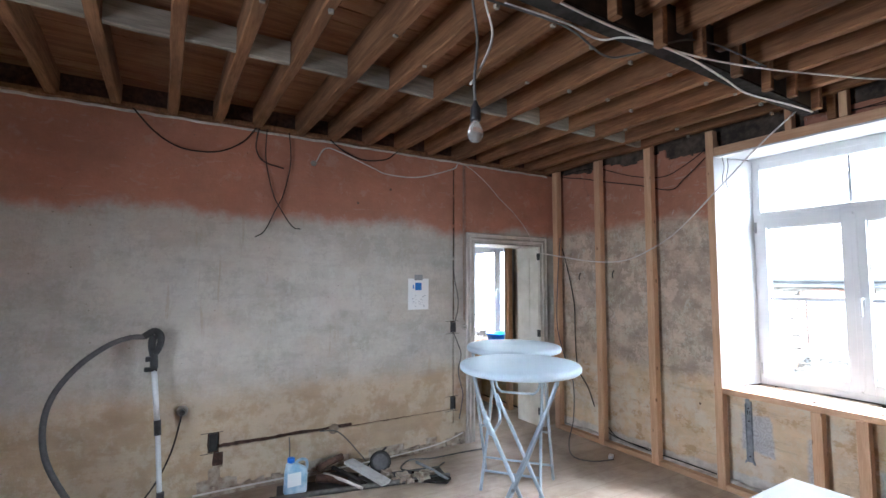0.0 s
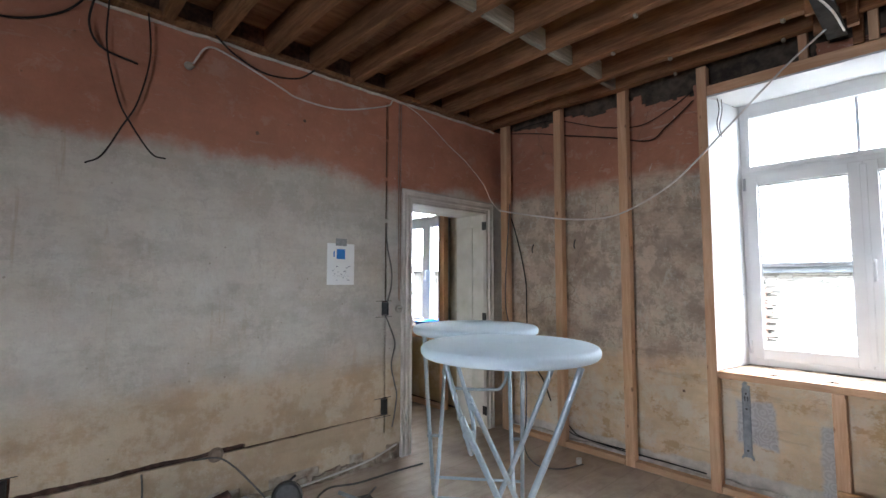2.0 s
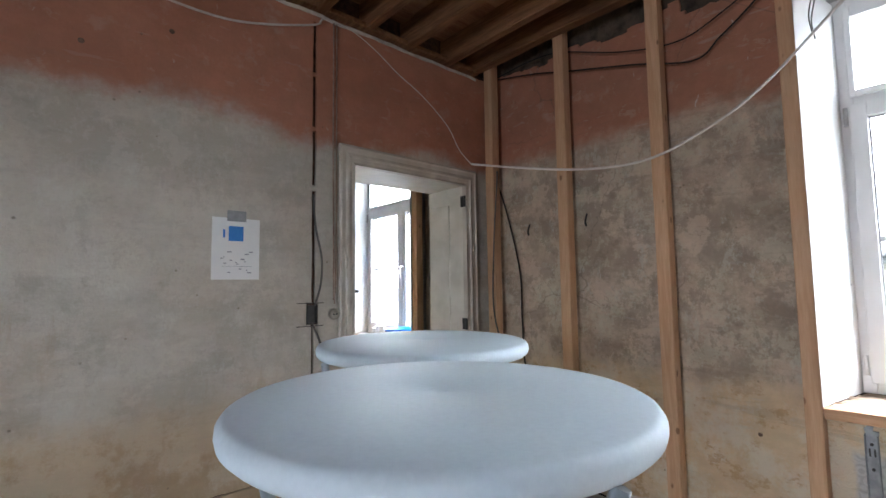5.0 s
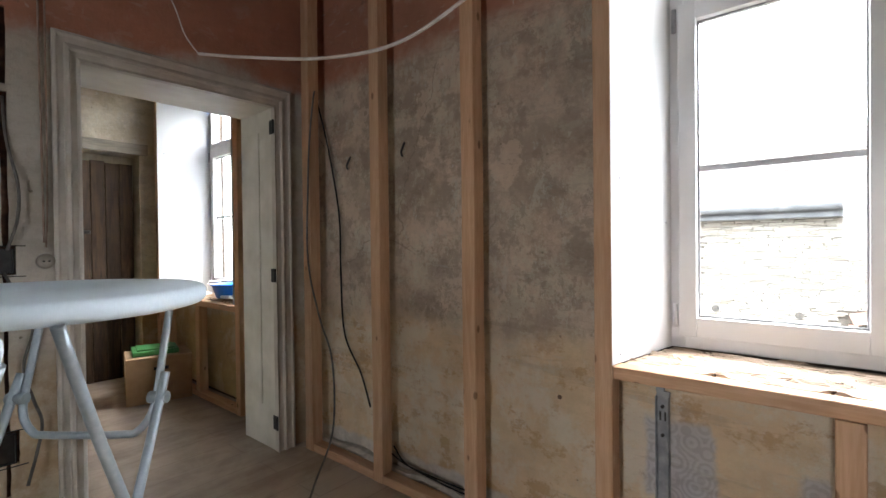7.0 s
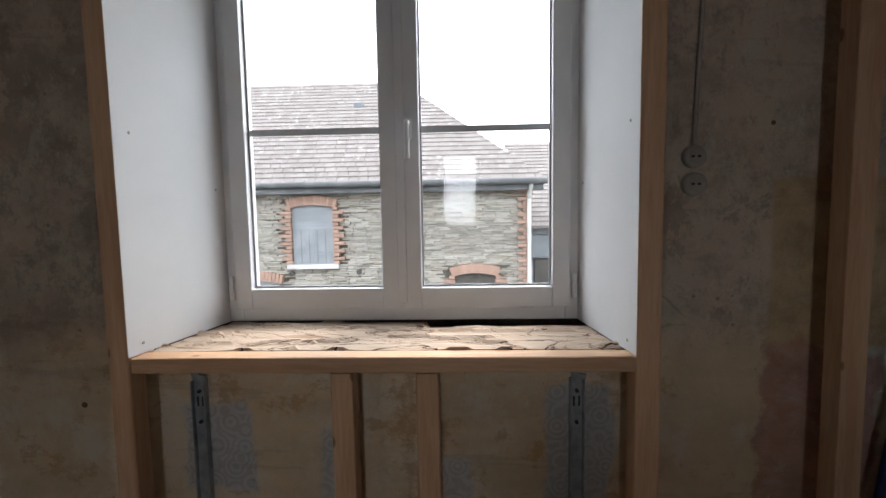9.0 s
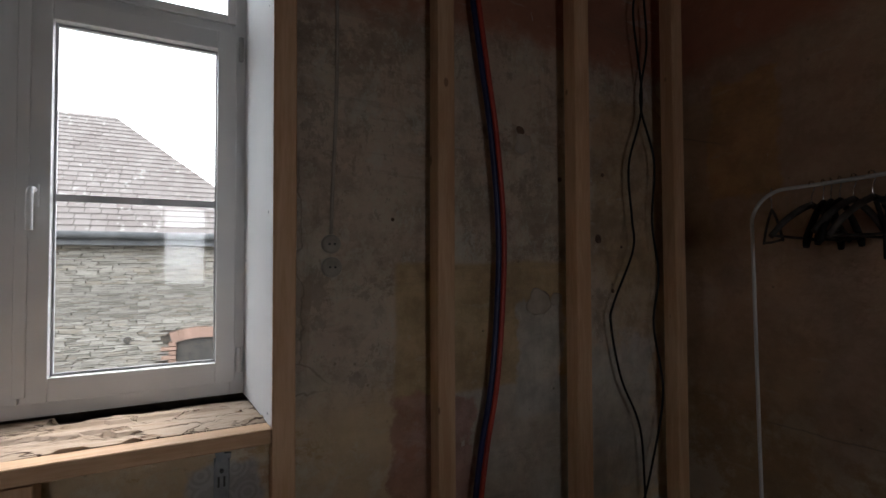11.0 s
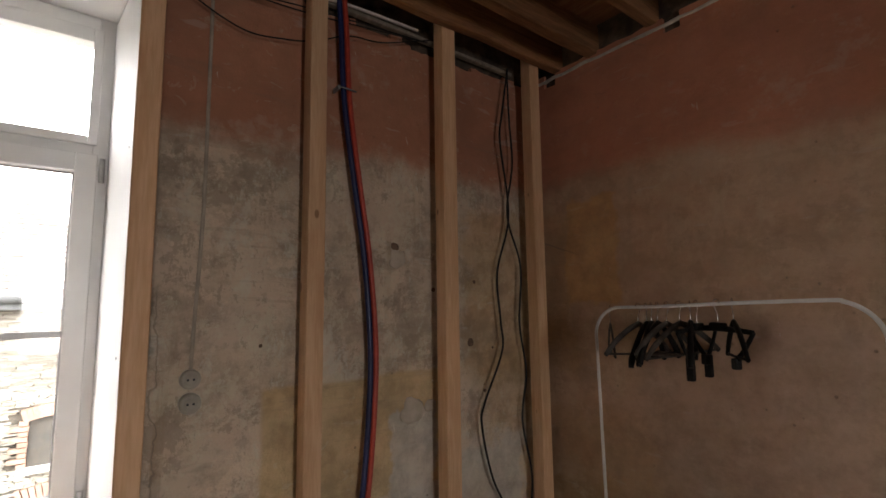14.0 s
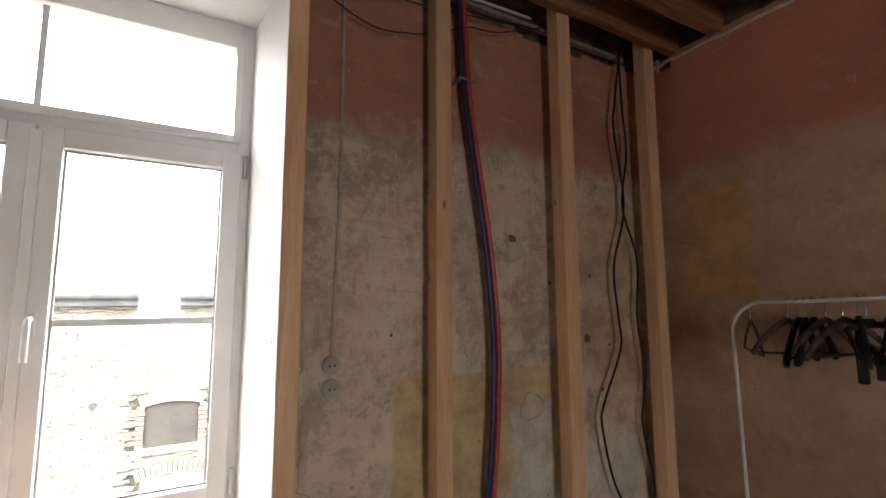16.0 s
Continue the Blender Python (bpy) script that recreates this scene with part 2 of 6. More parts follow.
STEEL = plain("dusty_steel", (0.022, 0.019, 0.017), (0.05, 0.043, 0.038), 18, 0.95, 0.001, 0.0, spec=0.05)
DARKSTEEL = plain("dark_steel", (0.03, 0.028, 0.026), (0.07, 0.06, 0.05), 12, 0.7, 0.001)
WHITE = plain("white_plasterboard", (0.60, 0.605, 0.61), (0.65, 0.65, 0.655), 3, 0.75, 0.0003)
PVC = plain("white_pvc", (0.62, 0.625, 0.63), (0.68, 0.68, 0.68), 4, 0.32, 0.0001)
GASKET = plain("grey_gasket", (0.30, 0.30, 0.31), (0.38, 0.38, 0.39), 30, 0.6)
BARGREY = plain("grey_glazing_bar", (0.46, 0.48, 0.50), (0.54, 0.56, 0.58), 10, 0.4)
TRIM = plain("old_white_gloss_paint", (0.47, 0.43, 0.38), (0.61, 0.575, 0.525), 7, 0.45, 0.0008, big=1.4)
LINING = plain("lining_paint", (0.58, 0.56, 0.49), (0.74, 0.72, 0.66), 5, 0.5, 0.0008, big=1.7)
TABLETOP = plain("white_plastic", (0.60, 0.71, 0.80), (0.64, 0.75, 0.84), 90, 0.58, 0.0002)
TUBEGREY = plain("grey_powder_coat", (0.31, 0.37, 0.42), (0.37, 0.43, 0.48), 60, 0.36, 0.0001, 0.35)
BLACK = plain("black_plastic", (0.012, 0.012, 0.013), (0.03, 0.03, 0.03), 30, 0.45)
CABLEWHITE = plain("white_cable_sheath", (0.55, 0.50, 0.46), (0.68, 0.64, 0.60), 25, 0.5)
CABLEGREY = plain("grey_cable_sheath", (0.09, 0.085, 0.08), (0.16, 0.15, 0.14), 25, 0.6)
WALLCABLE = plain("dusty_pink_cable_sheath", (0.24, 0.16, 0.125), (0.36, 0.26, 0.21), 25, 0.7)
CABLEBLACK = plain("black_cable_sheath", (0.010, 0.0095, 0.0095), (0.022, 0.02, 0.019), 25, 0.6, spec=0.2)
ALU = plain("matt_aluminium", (0.70, 0.72, 0.75), (0.78, 0.80, 0.83), 30, 0.42, 0.0001, 0.5)
HOSEGREY = plain("grey_hose", (0.075, 0.073, 0.075), (0.11, 0.108, 0.11), 40, 0.5)
CHROME = plain("polished_steel", (0.62, 0.64, 0.66), (0.72, 0.73, 0.75), 30, 0.22, 0.0001, 1.0)
PIPEBLUE = plain("blue_conduit", (0.006, 0.012, 0.07), (0.010, 0.02, 0.10), 30, 0.45)
PIPERED = plain("red_conduit", (0.36, 0.035, 0.02), (0.48, 0.055, 0.03), 30, 0.45)
PAPER = plain("white_paper", (0.78, 0.79, 0.80), (0.82, 0.82, 0.82), 8, 0.8)
BLUEINK = plain("blue_print", (0.02, 0.17, 0.55), (0.03, 0.20, 0.60), 30, 0.7)
GREYINK = plain("grey_print", (0.22, 0.22, 0.26), (0.36, 0.36, 0.40), 30, 0.7)
TAPE = plain("grey_tape", (0.22, 0.23, 0.24), (0.30, 0.31, 0.32), 40, 0.5)
CERAMIC = plain("cream_bakelite", (0.32, 0.29, 0.245), (0.42, 0.385, 0.33), 20, 0.4)
GALV = plain("galvanised_steel", (0.22, 0.24, 0.26), (0.36, 0.38, 0.40), 25, 0.5, 0.0004, 0.6)
CARDBOARD = plain("brown_cardboard", (0.36, 0.23, 0.13), (0.44, 0.29, 0.17), 12, 0.85)
BLUEPLASTIC = plain("blue_plastic", (0.01, 0.16, 0.72), (0.015, 0.20, 0.80), 12, 0.35)
GREENPLASTIC = plain("green_plastic", (0.04, 0.22, 0.06), (0.07, 0.30, 0.09), 12, 0.5)
JUGBLUE = plain("pale_blue_plastic", (0.20, 0.38, 0.56), (0.52, 0.62, 0.70), 14, 0.3)
RAWBOARD = plain("grey_board", (0.40, 0.39, 0.37), (0.52, 0.51, 0.49), 15, 0.8)
MORTAR = plain("broken_mortar", (0.24, 0.18, 0.13), (0.46, 0.40, 0.33), 16, 0.95, 0.006)
CHIP = plain("chipboard", (0.36, 0.21, 0.10), (0.52, 0.33, 0.17), 34, 0.8, 0.001)
# brick-dust brown, darkened so the colour carries the shade inside the shallow chases
CHASE = plain("darkened_brick_dust", (0.035, 0.018, 0.012), (0.10, 0.05, 0.033), 30, 0.95, 0.004)
PEN = plain("dark_pen_line", (0.05, 0.05, 0.07), (0.12, 0.12, 0.15), 30, 0.7)


def floor_material():
    n = Nodes("dusty_wood_floor")
    grain = n.noise(2.6, 6, 0.6, n.scaled(1.2, 3.2, 1), 0.9)
    swirl = n.noise(1.2, 5, 0.6, warp=1.2)
    c = n.mix(n.step(n.math('ADD', n.math('MULTIPLY', grain, 0.4), n.math('MULTIPLY', swirl, 0.6)), 0.34, 0.66), (0.30, 0.228, 0.172), (0.48, 0.385, 0.30))
    dust = n.step(n.noise(1.9, 6, 0.65, warp=0.6), 0.42, 0.66)
    c = n.mix(n.math('MULTIPLY', dust, 0.6), c, (0.58, 0.49, 0.41))
    brd = n.add("ShaderNodeTexBrick")
    n.put(brd.inputs["Vector"], n.co)
    brd.inputs["Scale"].default_value, brd.inputs["Mortar Size"].default_value = 1.0, 0.004
    brd.inputs["Brick Width"].default_value, brd.inputs["Row Height"].default_value = 2.4, 0.19
    c = n.mix(n.math('MULTIPLY', brd.outputs["Fac"], 0.2), c, (0.12, 0.09, 0.07))
    grit = n.step(n.noise(70, 2), 0.66, 0.72)
    c = n.mix(n.math('MULTIPLY', grit, 0.4), c, (0.50, 0.46, 0.41))
    return n.done(c, n.math('ADD', 0.58, n.math('MULTIPLY', dust, 0.3)), n.math('ADD', grain, n.math('MULTIPLY', grit, 0.5)), 0.0025, spec=0.4)


def sill_material():
    n = Nodes("rotten_sill_wood")
    g = n.noise(3.4, 6, 0.65, n.scaled(6, 1.1, 1), 1.4)
    c = n.mix(n.step(g, 0.36, 0.64), (0.47, 0.35, 0.255), (0.55, 0.43, 0.335))
    crack = n.step(n.math('ABSOLUTE', n.math('SUBTRACT', n.noise(2.6, 4, 0.6, n.scaled(3.0, 0.9, 1), 1.6), 0.5)), 0.022, 0.006)
    c = n.mix(n.math('MULTIPLY', crack, n.step(n.noise(5, 3), 0.44, 0.56)), c, (0.10, 0.06, 0.04))
    chip = n.step(n.noise(6.5, 5, 0.6, n.scaled(2.2, 1.0, 1), 0.6), 0.63, 0.66)
    c = n.mix(n.math('MULTIPLY', chip, 0.6), c, (0.30, 0.17, 0.09))
    return n.done(c, 0.85, n.math('SUBTRACT', g, crack), 0.008, spec=0.25)


def glass_material():
    n = Nodes("window_glass")
    n.t.nodes.remove(n.bsdf)
    clear, gloss, blend = n.add("ShaderNodeBsdfTransparent"), n.add("ShaderNodeBsdfGlossy"), n.add("ShaderNodeMixShader")
    clear.inputs[0].default_value = (0.95, 0.97, 0.965, 1)
    gloss.inputs["Roughness"].default_value = 0.01
    lw = n.add("ShaderNodeLayerWeight")
    lw.inputs[0].default_value = 0.5
    n.put(blend.inputs[0], n.math('ADD', 0.022, n.math('MULTIPLY', n.math('POWER', lw.outputs["Facing"], 5.0), 0.6)))
    n.put(blend.inputs[1], clear.outputs[0])
    n.put(blend.inputs[2], gloss.outputs[0])
    n.t.links.new(blend.outputs[0], n.t.nodes["Material Output"].inputs[0])
    return n.mat


FLOORMAT, SILLMAT, GLASS = floor_material(), sill_material(), glass_material()


# ---- mesh helpers ----
def block(bm, x0, x1, y0, y1, z0, z1, bevel=0.0, rot=None):
    """A box between the given limits, with softened edges; rot: a matrix about its centre."""
    m = Matrix.Translation(((x0 + x1) / 2, (y0 + y1) / 2, (z0 + z1) / 2))
    if rot is not None:
        m = m @ rot
    made = bmesh.ops.create_cube(bm, size=1, matrix=m @ Matrix.Diagonal((abs(x1 - x0), abs(y1 - y0), abs(z1 - z0), 1)))
    if bevel:
        edges = list({e for v in made["verts"] for e in v.link_edges})
        bmesh.ops.bevel(bm, geom=edges, offset=bevel, segments=2, affect='EDGES', profile=0.6)
    return bm


def beam(bm, x0, x1, y0, y1, z0, z1, axis, seg=0.35, rough=0.004, chamfer=0.004):
    """A sawn length of timber along the axis, its edges chamfered and a little uneven."""
    lo, hi = [x0, y0, z0], [x1, y1, z1]
    u, v = [i for i in range(3) if i != axis]
    n = max(2, int((hi[axis] - lo[axis]) / seg))
    c = min(chamfer, (hi[u] - lo[u]) / 4)
    ring = [(lo[u] + c, lo[v]), (hi[u] - c, lo[v]), (hi[u], lo[v] + c), (hi[u], hi[v] - c), (hi[u] - c, hi[v]), (lo[u] + c, hi[v]), (lo[u], hi[v] - c), (lo[u], lo[v] + c)]
    rows = []
    for i in range(n + 1):
        a = lo[axis] + (hi[axis] - lo[axis]) * i / n
        row = []
        du, dv = random.uniform(-rough, rough), random.uniform(-rough, rough)
        for p, q in ring:
            co = [0, 0, 0]
            co[axis], co[u], co[v] = a, p + du + random.uniform(-rough, rough) * 0.3, q + dv + random.uniform(-rough, rough) * 0.3
            row.append(bm.verts.new(co))
        rows.append(row)
    for r0, r1 in zip(rows, rows[1:]):
        for i in range(8):
            bm.faces.new((r0[i], r0[(i + 1) % 8], r1[(i + 1) % 8], r1[i]))
    bm.faces.new(rows[0][::-1])
    bm.faces.new(rows[-1])
    bmesh.ops.recalc_face_normals(bm, faces=bm.faces)
    return bm


def spline(pts, per=8):
    """Points of a smooth curve through the given ones."""
    p = [Vector(q) for q in pts]
    p = [p[0] * 2 - p[1]] + p + [p[-1] * 2 - p[-2]]
    out = []
    for a, b, c, d in zip(p, p[1:], p[2:], p[3:]):
        for i in range(per):
            t = i / per
            out.append(0.5 * ((2 * b) + (c - a) * t + (2 * a - 5 * b + 4 * c - d) * t * t + (3 * b - a - 3 * c + d) * t ** 3))
    return out + [p[-2]]


def tube(bm, pts, r, sides=8, per=8, smooth=True, ribs=0.0):
    """A round tube through the points."""
    line = spline(pts, per) if smooth else [Vector(q) for q in pts]
    side = None
    rows = []
    for i, p in enumerate(line):
        d = (line[min(i + 1, len(line) - 1)] - line[max(i - 1, 0)]).normalized()
        if side is None:
            side = d.orthogonal().normalized()
        side = (side - d * side.dot(d)).normalized()
        up = d.cross(side)
        rr = r + (ribs if i % 2 else 0)
        rows.append([bm.verts.new(p + (side * math.cos(a) + up * math.sin(a)) * rr) for a in (2 * math.pi * k / sides for k in range(sides))])
    for r0, r1 in zip(rows, rows[1:]):
        for k in range(sides):
            f = bm.faces.new((r0[k], r0[(k + 1) % sides], r1[(k + 1) % sides], r1[k]))
            f.smooth = True
    bm.faces.new(rows[0][::-1])
    bm.faces.new(rows[-1])
    return bm


def lathe(bm, profile, centre, sides=48, smooth=True):
    """A turned body: profile of (radius, height) from the bottom up."""
    x, y, z = centre
    rows = [[bm.verts.new((x + r * math.cos(2 * math.pi * k / sides), y + r * math.sin(2 * math.pi * k / sides), z + h)) for k in range(sides)] for r, h in profile]
    for r0, r1 in zip(rows, rows[1:]):
        for k in range(sides):
            bm.faces.new((r0[k], r0[(k + 1) % sides], r1[(k + 1) % sides], r1[k])).smooth = smooth
    bm.faces.new(rows[0][::-1])
    bm.faces.new(rows[-1])
    return bm


def prism(bm, base, shift):
    """A solid from a flat outline moved by the shift."""
    a = [bm.verts.new(p) for p in base]
    b = [bm.verts.new(Vector(p) + Vector(shift)) for p in base]
    bm.faces.new(a)
    bm.faces.new(b[::-1])
    for i in range(len(a)):
        j = (i + 1) % len(a)
        bm.faces.new((a[i], b[i], b[j], a[j]))
    bmesh.ops.recalc_face_normals(bm, faces=bm.faces)
    return bm


def part(name, bm, material, parent=None, label=""):
    """Links a bmesh as one mesh object, under a thing or a part."""
    me = bpy.data.meshes.new(name)
    bm.to_mesh(me)
    bm.free()
    me.materials.append(material)
    ob = new(name, me)
    ob.parent = parent
    return tagged(ob, label)


def thing(name, label, category, group="", at=(0, 0, 0)):
    ob = new(name)
    ob.empty_display_size = 0.1
    ob.location = at
    return tagged(ob, label, category, group)


def solid(name, bm, material, label="", category="", group="", kind=""):
    return tagged(part(name, bm, material), label, category, group, kind)


def B():
    return bmesh.new()


def skin(axis, at, depth, us, vs, keep, wobble=None):
    """A plaster coat on a wall across the axis, from cells of a grid; it goes depth behind its face."""
    bm = B()
    grid = {}

    def vert(i, j):
        if (i, j) not in grid:
            u, v = us[i], vs[j]
            if wobble:
                u, v = wobble(u, v)
            grid[i, j] = bm.verts.new((u, at, v) if axis == 1 else (at, u, v))
        return grid[i, j]
    for i in range(len(us) - 1):
        for j in range(len(vs) - 1):
            if keep((us[i] + us[i + 1]) / 2, (vs[j] + vs[j + 1]) / 2):
                bm.faces.new((vert(i, j), vert(i + 1, j), vert(i + 1, j + 1), vert(i, j + 1)))
    made = bmesh.ops.extrude_face_region(bm, geom=list(bm.faces))
    step = Vector((0, depth, 0)) if axis == 1 else Vector((depth, 0, 0))
    for v in made["geom"]:
        if isinstance(v, bmesh.types.BMVert):
            v.co += step
    bmesh.ops.recalc_face_normals(bm, faces=bm.faces)
    return bm


def cuts(lo, hi, step, extra=()):
    n = max(1, round((hi - lo) / step))
    s = sorted([lo + (hi - lo) * i / n for i in range(n + 1)] + list(extra))
    out = [s[0]]
    for v in s[1:]:
        if v - out[-1] > 0.006 or v in extra:
            if v in extra and v - out[-1] <= 0.006 and len(out) > 1:
                out[-1] = v
            else:
                out.append(v)
    return out

# ---- large structure ----
WEST, SOUTH, NORTH, EAST, TOP = -2.0, -1.38, 4.04, 4.01, 3.08

solid("floor", block(B(), WEST - 0.2, 4.03, SOUTH - 0.2, 6.75, -0.15, 0), FLOORMAT, "bare dusty brown wooden floor with grit", "floor", kind="structure")

# north wall: masonry with a doorway, and its plaster coat with the cable chases cut through it
DX0, DX1, DZ = 2.77, 3.77, 2.07
bm = B()
block(bm, WEST - 0.2, DX0, 4.06, 4.42, 0, 3.3)
block(bm, DX1, 4.03, 4.06, 4.42, 0, 3.3)
block(bm, DX0, DX1, 4.06, 4.42, DZ, 3.3)
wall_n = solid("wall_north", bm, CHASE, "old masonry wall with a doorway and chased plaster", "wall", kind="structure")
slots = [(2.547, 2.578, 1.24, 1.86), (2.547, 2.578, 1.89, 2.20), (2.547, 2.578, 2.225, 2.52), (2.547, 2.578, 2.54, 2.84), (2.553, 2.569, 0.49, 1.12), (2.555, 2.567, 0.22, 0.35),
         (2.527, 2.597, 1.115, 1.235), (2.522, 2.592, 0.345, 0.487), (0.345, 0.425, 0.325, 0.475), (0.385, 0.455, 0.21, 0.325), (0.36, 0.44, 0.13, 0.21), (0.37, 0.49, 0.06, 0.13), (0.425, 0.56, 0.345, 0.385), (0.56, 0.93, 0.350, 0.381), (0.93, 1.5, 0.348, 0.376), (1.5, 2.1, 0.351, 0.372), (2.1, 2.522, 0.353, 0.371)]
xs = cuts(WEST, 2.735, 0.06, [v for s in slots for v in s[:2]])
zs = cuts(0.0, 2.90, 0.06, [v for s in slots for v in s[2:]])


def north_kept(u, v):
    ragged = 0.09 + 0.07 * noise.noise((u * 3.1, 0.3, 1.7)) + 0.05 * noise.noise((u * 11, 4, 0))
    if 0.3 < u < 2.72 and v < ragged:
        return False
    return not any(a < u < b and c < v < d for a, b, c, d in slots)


def north_wobble(u, v):
    edge = any(abs(u - a) < 1e-6 or abs(u - b) < 1e-6 or abs(v - c) < 1e-6 or abs(v - d) < 1e-6 for a, b, c, d in slots)
    k = 0.009 if edge and u < 2.4 else 0.004 if edge else 0.0
    if v < 0.2 and v > 0.001 and u > WEST + 0.1 and u < 2.7:
        k = 0.014
    if v > 2.89:
        return u, v + 0.02 * noise.noise((u * 5, 1, 2))
    return u + k * noise.noise((u * 40, v * 40, 1)), v + k * noise.noise((u * 40, v * 40, 9))


part("plaster", skin(1, NORTH, 0.018, xs, zs, north_kept, north_wobble), M_N, wall_n, "grey plaster with a pink band above and ochre below")
part("plaster", skin(1, NORTH, 0.018, cuts(2.735, 3.85, 0.1), cuts(2.10, 2.90, 0.06), lambda u, v: True, north_wobble), M_N, wall_n)
part("plaster", skin(1, NORTH, 0.018, [3.85, 3.92, 4.01], cuts(0, 2.90, 0.1), lambda u, v: True, north_wobble), M_N, wall_n)
bm = B()
for i in range(46):
    x = 0.32 + i * 0.052 + random.uniform(-0.02, 0.02)
    s = random.uniform(0.02, 0.05)
    block(bm, x - s, x + s, 4.03, 4.075, 0.0, random.uniform(0.02, 0.085), 0.006, Euler((random.uniform(-.3, .3), random.uniform(-.4, .4), random.uniform(-.3, .3))).to_matrix().to_4x4())
block(bm, 0.28, 2.72, 4.049, 4.0605, 0.0, 0.22)
part("broken_skirting_mortar", bm, MORTAR, wall_n, "broken mortar where the skirting was torn off")
solid("wall_plate", beam(B(), WEST, 3.86, 3.985, 4.055, 2.895, 2.93, 0, 0.3, 0.005), JOIST, "dusty timber wall plate under the joists", "beam", kind="structure")

# east wall: masonry with two window openings, and its plaster coat
WY = [0.0, 4.21]
bm = B()
for x0, x1, a, b, lo, hi in ((4.03, 4.38, 0.60, 2.12, 0.76, 2.78), (4.38, 4.43, 0.715, 1.98, 0.85, 2.66)):
    ys = [SOUTH - 0.2, WY[0] + a, WY[0] + b, WY[1] + a, WY[1] + b, 6.75]
    for y0, y1 in ((ys[0], ys[1]), (ys[2], ys[3]), (ys[4], ys[5])):
        block(bm, x0, x1, y0, y1, -0.15, 3.3)
    for d in WY:
        block(bm, x0, x1, d + a, d + b, -0.15, lo)
        block(bm, x0, x1, d + a, d + b, hi, 3.3)
wall_e = solid("wall_east", bm, RUBBLE, "rough stone outer wall with deep window openings", "wall", kind="structure")


def east_top(u):
    return 2.86 + 0.05 * noise.noise((u * 2.2, 7, 1)) + 0.03 * noise.noise((u * 9, 3, 1)) - (0.10 if 2.2 < u < 2.6 else 0)


def east_kept(u, v):
    return v < east_top(u) and not (0.60 < u < 2.12 and 0.76 < v < (2.79 if u < 1.5 else 3.0))


def east_wobble(u, v):
    if v > 2.66:
        return u + 0.012 * noise.noise((u * 30, v * 30, 3)), v + 0.012 * noise.noise((u * 23, v * 23, 5))
    return u, v


part("plaster", skin(0, EAST, 0.02, cuts(SOUTH, NORTH, 0.03, [0.60, 2.12]), cuts(0.03, 2.6, 0.09, [0.76]) + cuts(2.62, 3.0, 0.02), east_kept, east_wobble), M_E, wall_e, "blotched grey plaster with pink and ochre remains")
part("plaster", skin(0, EAST, 0.02, cuts(4.42, 6.55, 0.1, [4.81, 6.33]), cuts(0.03, 2.85, 0.08, [0.76]), lambda u, v: not (4.81 < u < 6.33 and v > 0.76)), M_ROOM2, wall_e)

# south and west walls
bm = B()
block(bm, WEST - 0.2, 4.03, SOUTH - 0.2, SOUTH - 0.02, 0, 3.3)
wall_s = solid("wall_south", bm, RUBBLE, "old masonry wall with stained brown plaster", "wall", kind="structure")
part("plaster", skin(1, SOUTH, -0.02, cuts(WEST, 4.01, 0.08), cuts(0, 2.93, 0.08), lambda u, v: v < 2.9 + 0.03 * noise.noise((u * 3, 1, 1)), lambda u, v: (u, v + (0.02 * noise.noise((u * 9, 2, 2)) if v > 2.8 else 0))), M_S, wall_s, "brown plaster, pinkish above, ochre stains")
bm = B()
edges = [SOUTH, *WESTWIN[0], 6.75]
for a, b in zip(edges[0::2], edges[1::2]):
    block(bm, WEST - 0.2, WEST, a, b, 0, 3.3)
for a, b in WESTWIN:
    block(bm, WEST - 0.2, WEST, a, b, 0, 0.90)
    block(bm, WEST - 0.2, WEST, a, b, 2.20, 3.3)
for k, (a, b) in enumerate(WESTWIN):
    w = tagged(new("window_%d" % (k + 3)), "white framed window in the inner wall behind the walker", "window", kind="structure")
    fb = B()
    for y0, y1, z0, z1 in ((a, a + 0.05, 0.9, 2.2), (b - 0.05, b, 0.9, 2.2), (a + 0.05, b - 0.05, 0.9, 0.96), (a + 0.05, b - 0.05, 2.14, 2.2), (a + 0.05, b - 0.05, 1.76, 1.84)):
        block(fb, WEST - 0.09, WEST - 0.03, y0, y1, z0, z1, 0.004)
    part("window_frame", fb, PVC, w)
solid("wall_west", bm, M_W, "plastered inner wall in grey, pink and ochre", "wall", kind="structure")

# ceiling: the boards of the storey above
bm = B()
y = SOUTH - 0.02
while y < NORTH + 0.02:
    w = random.uniform(0.125, 0.15)
    block(bm, WEST, 4.03, y, y + w - random.uniform(0.002, 0.007), TOP + random.uniform(0, 0.006), TOP + 0.03)
    y += w
block(bm, WEST - 0.2, 4.4, SOUTH - 0.2, 4.2, TOP + 0.045, TOP + 0.2)
solid("ceiling", bm, BOARD, "bare brown floorboards of the storey above", "ceiling", kind="structure")
solid("ceiling", block(B(), WEST, 4.03, 4.42, 6.55, 2.85, 2.95), M_ROOM2, "plain plaster ceiling of the back room", "ceiling", kind="structure")

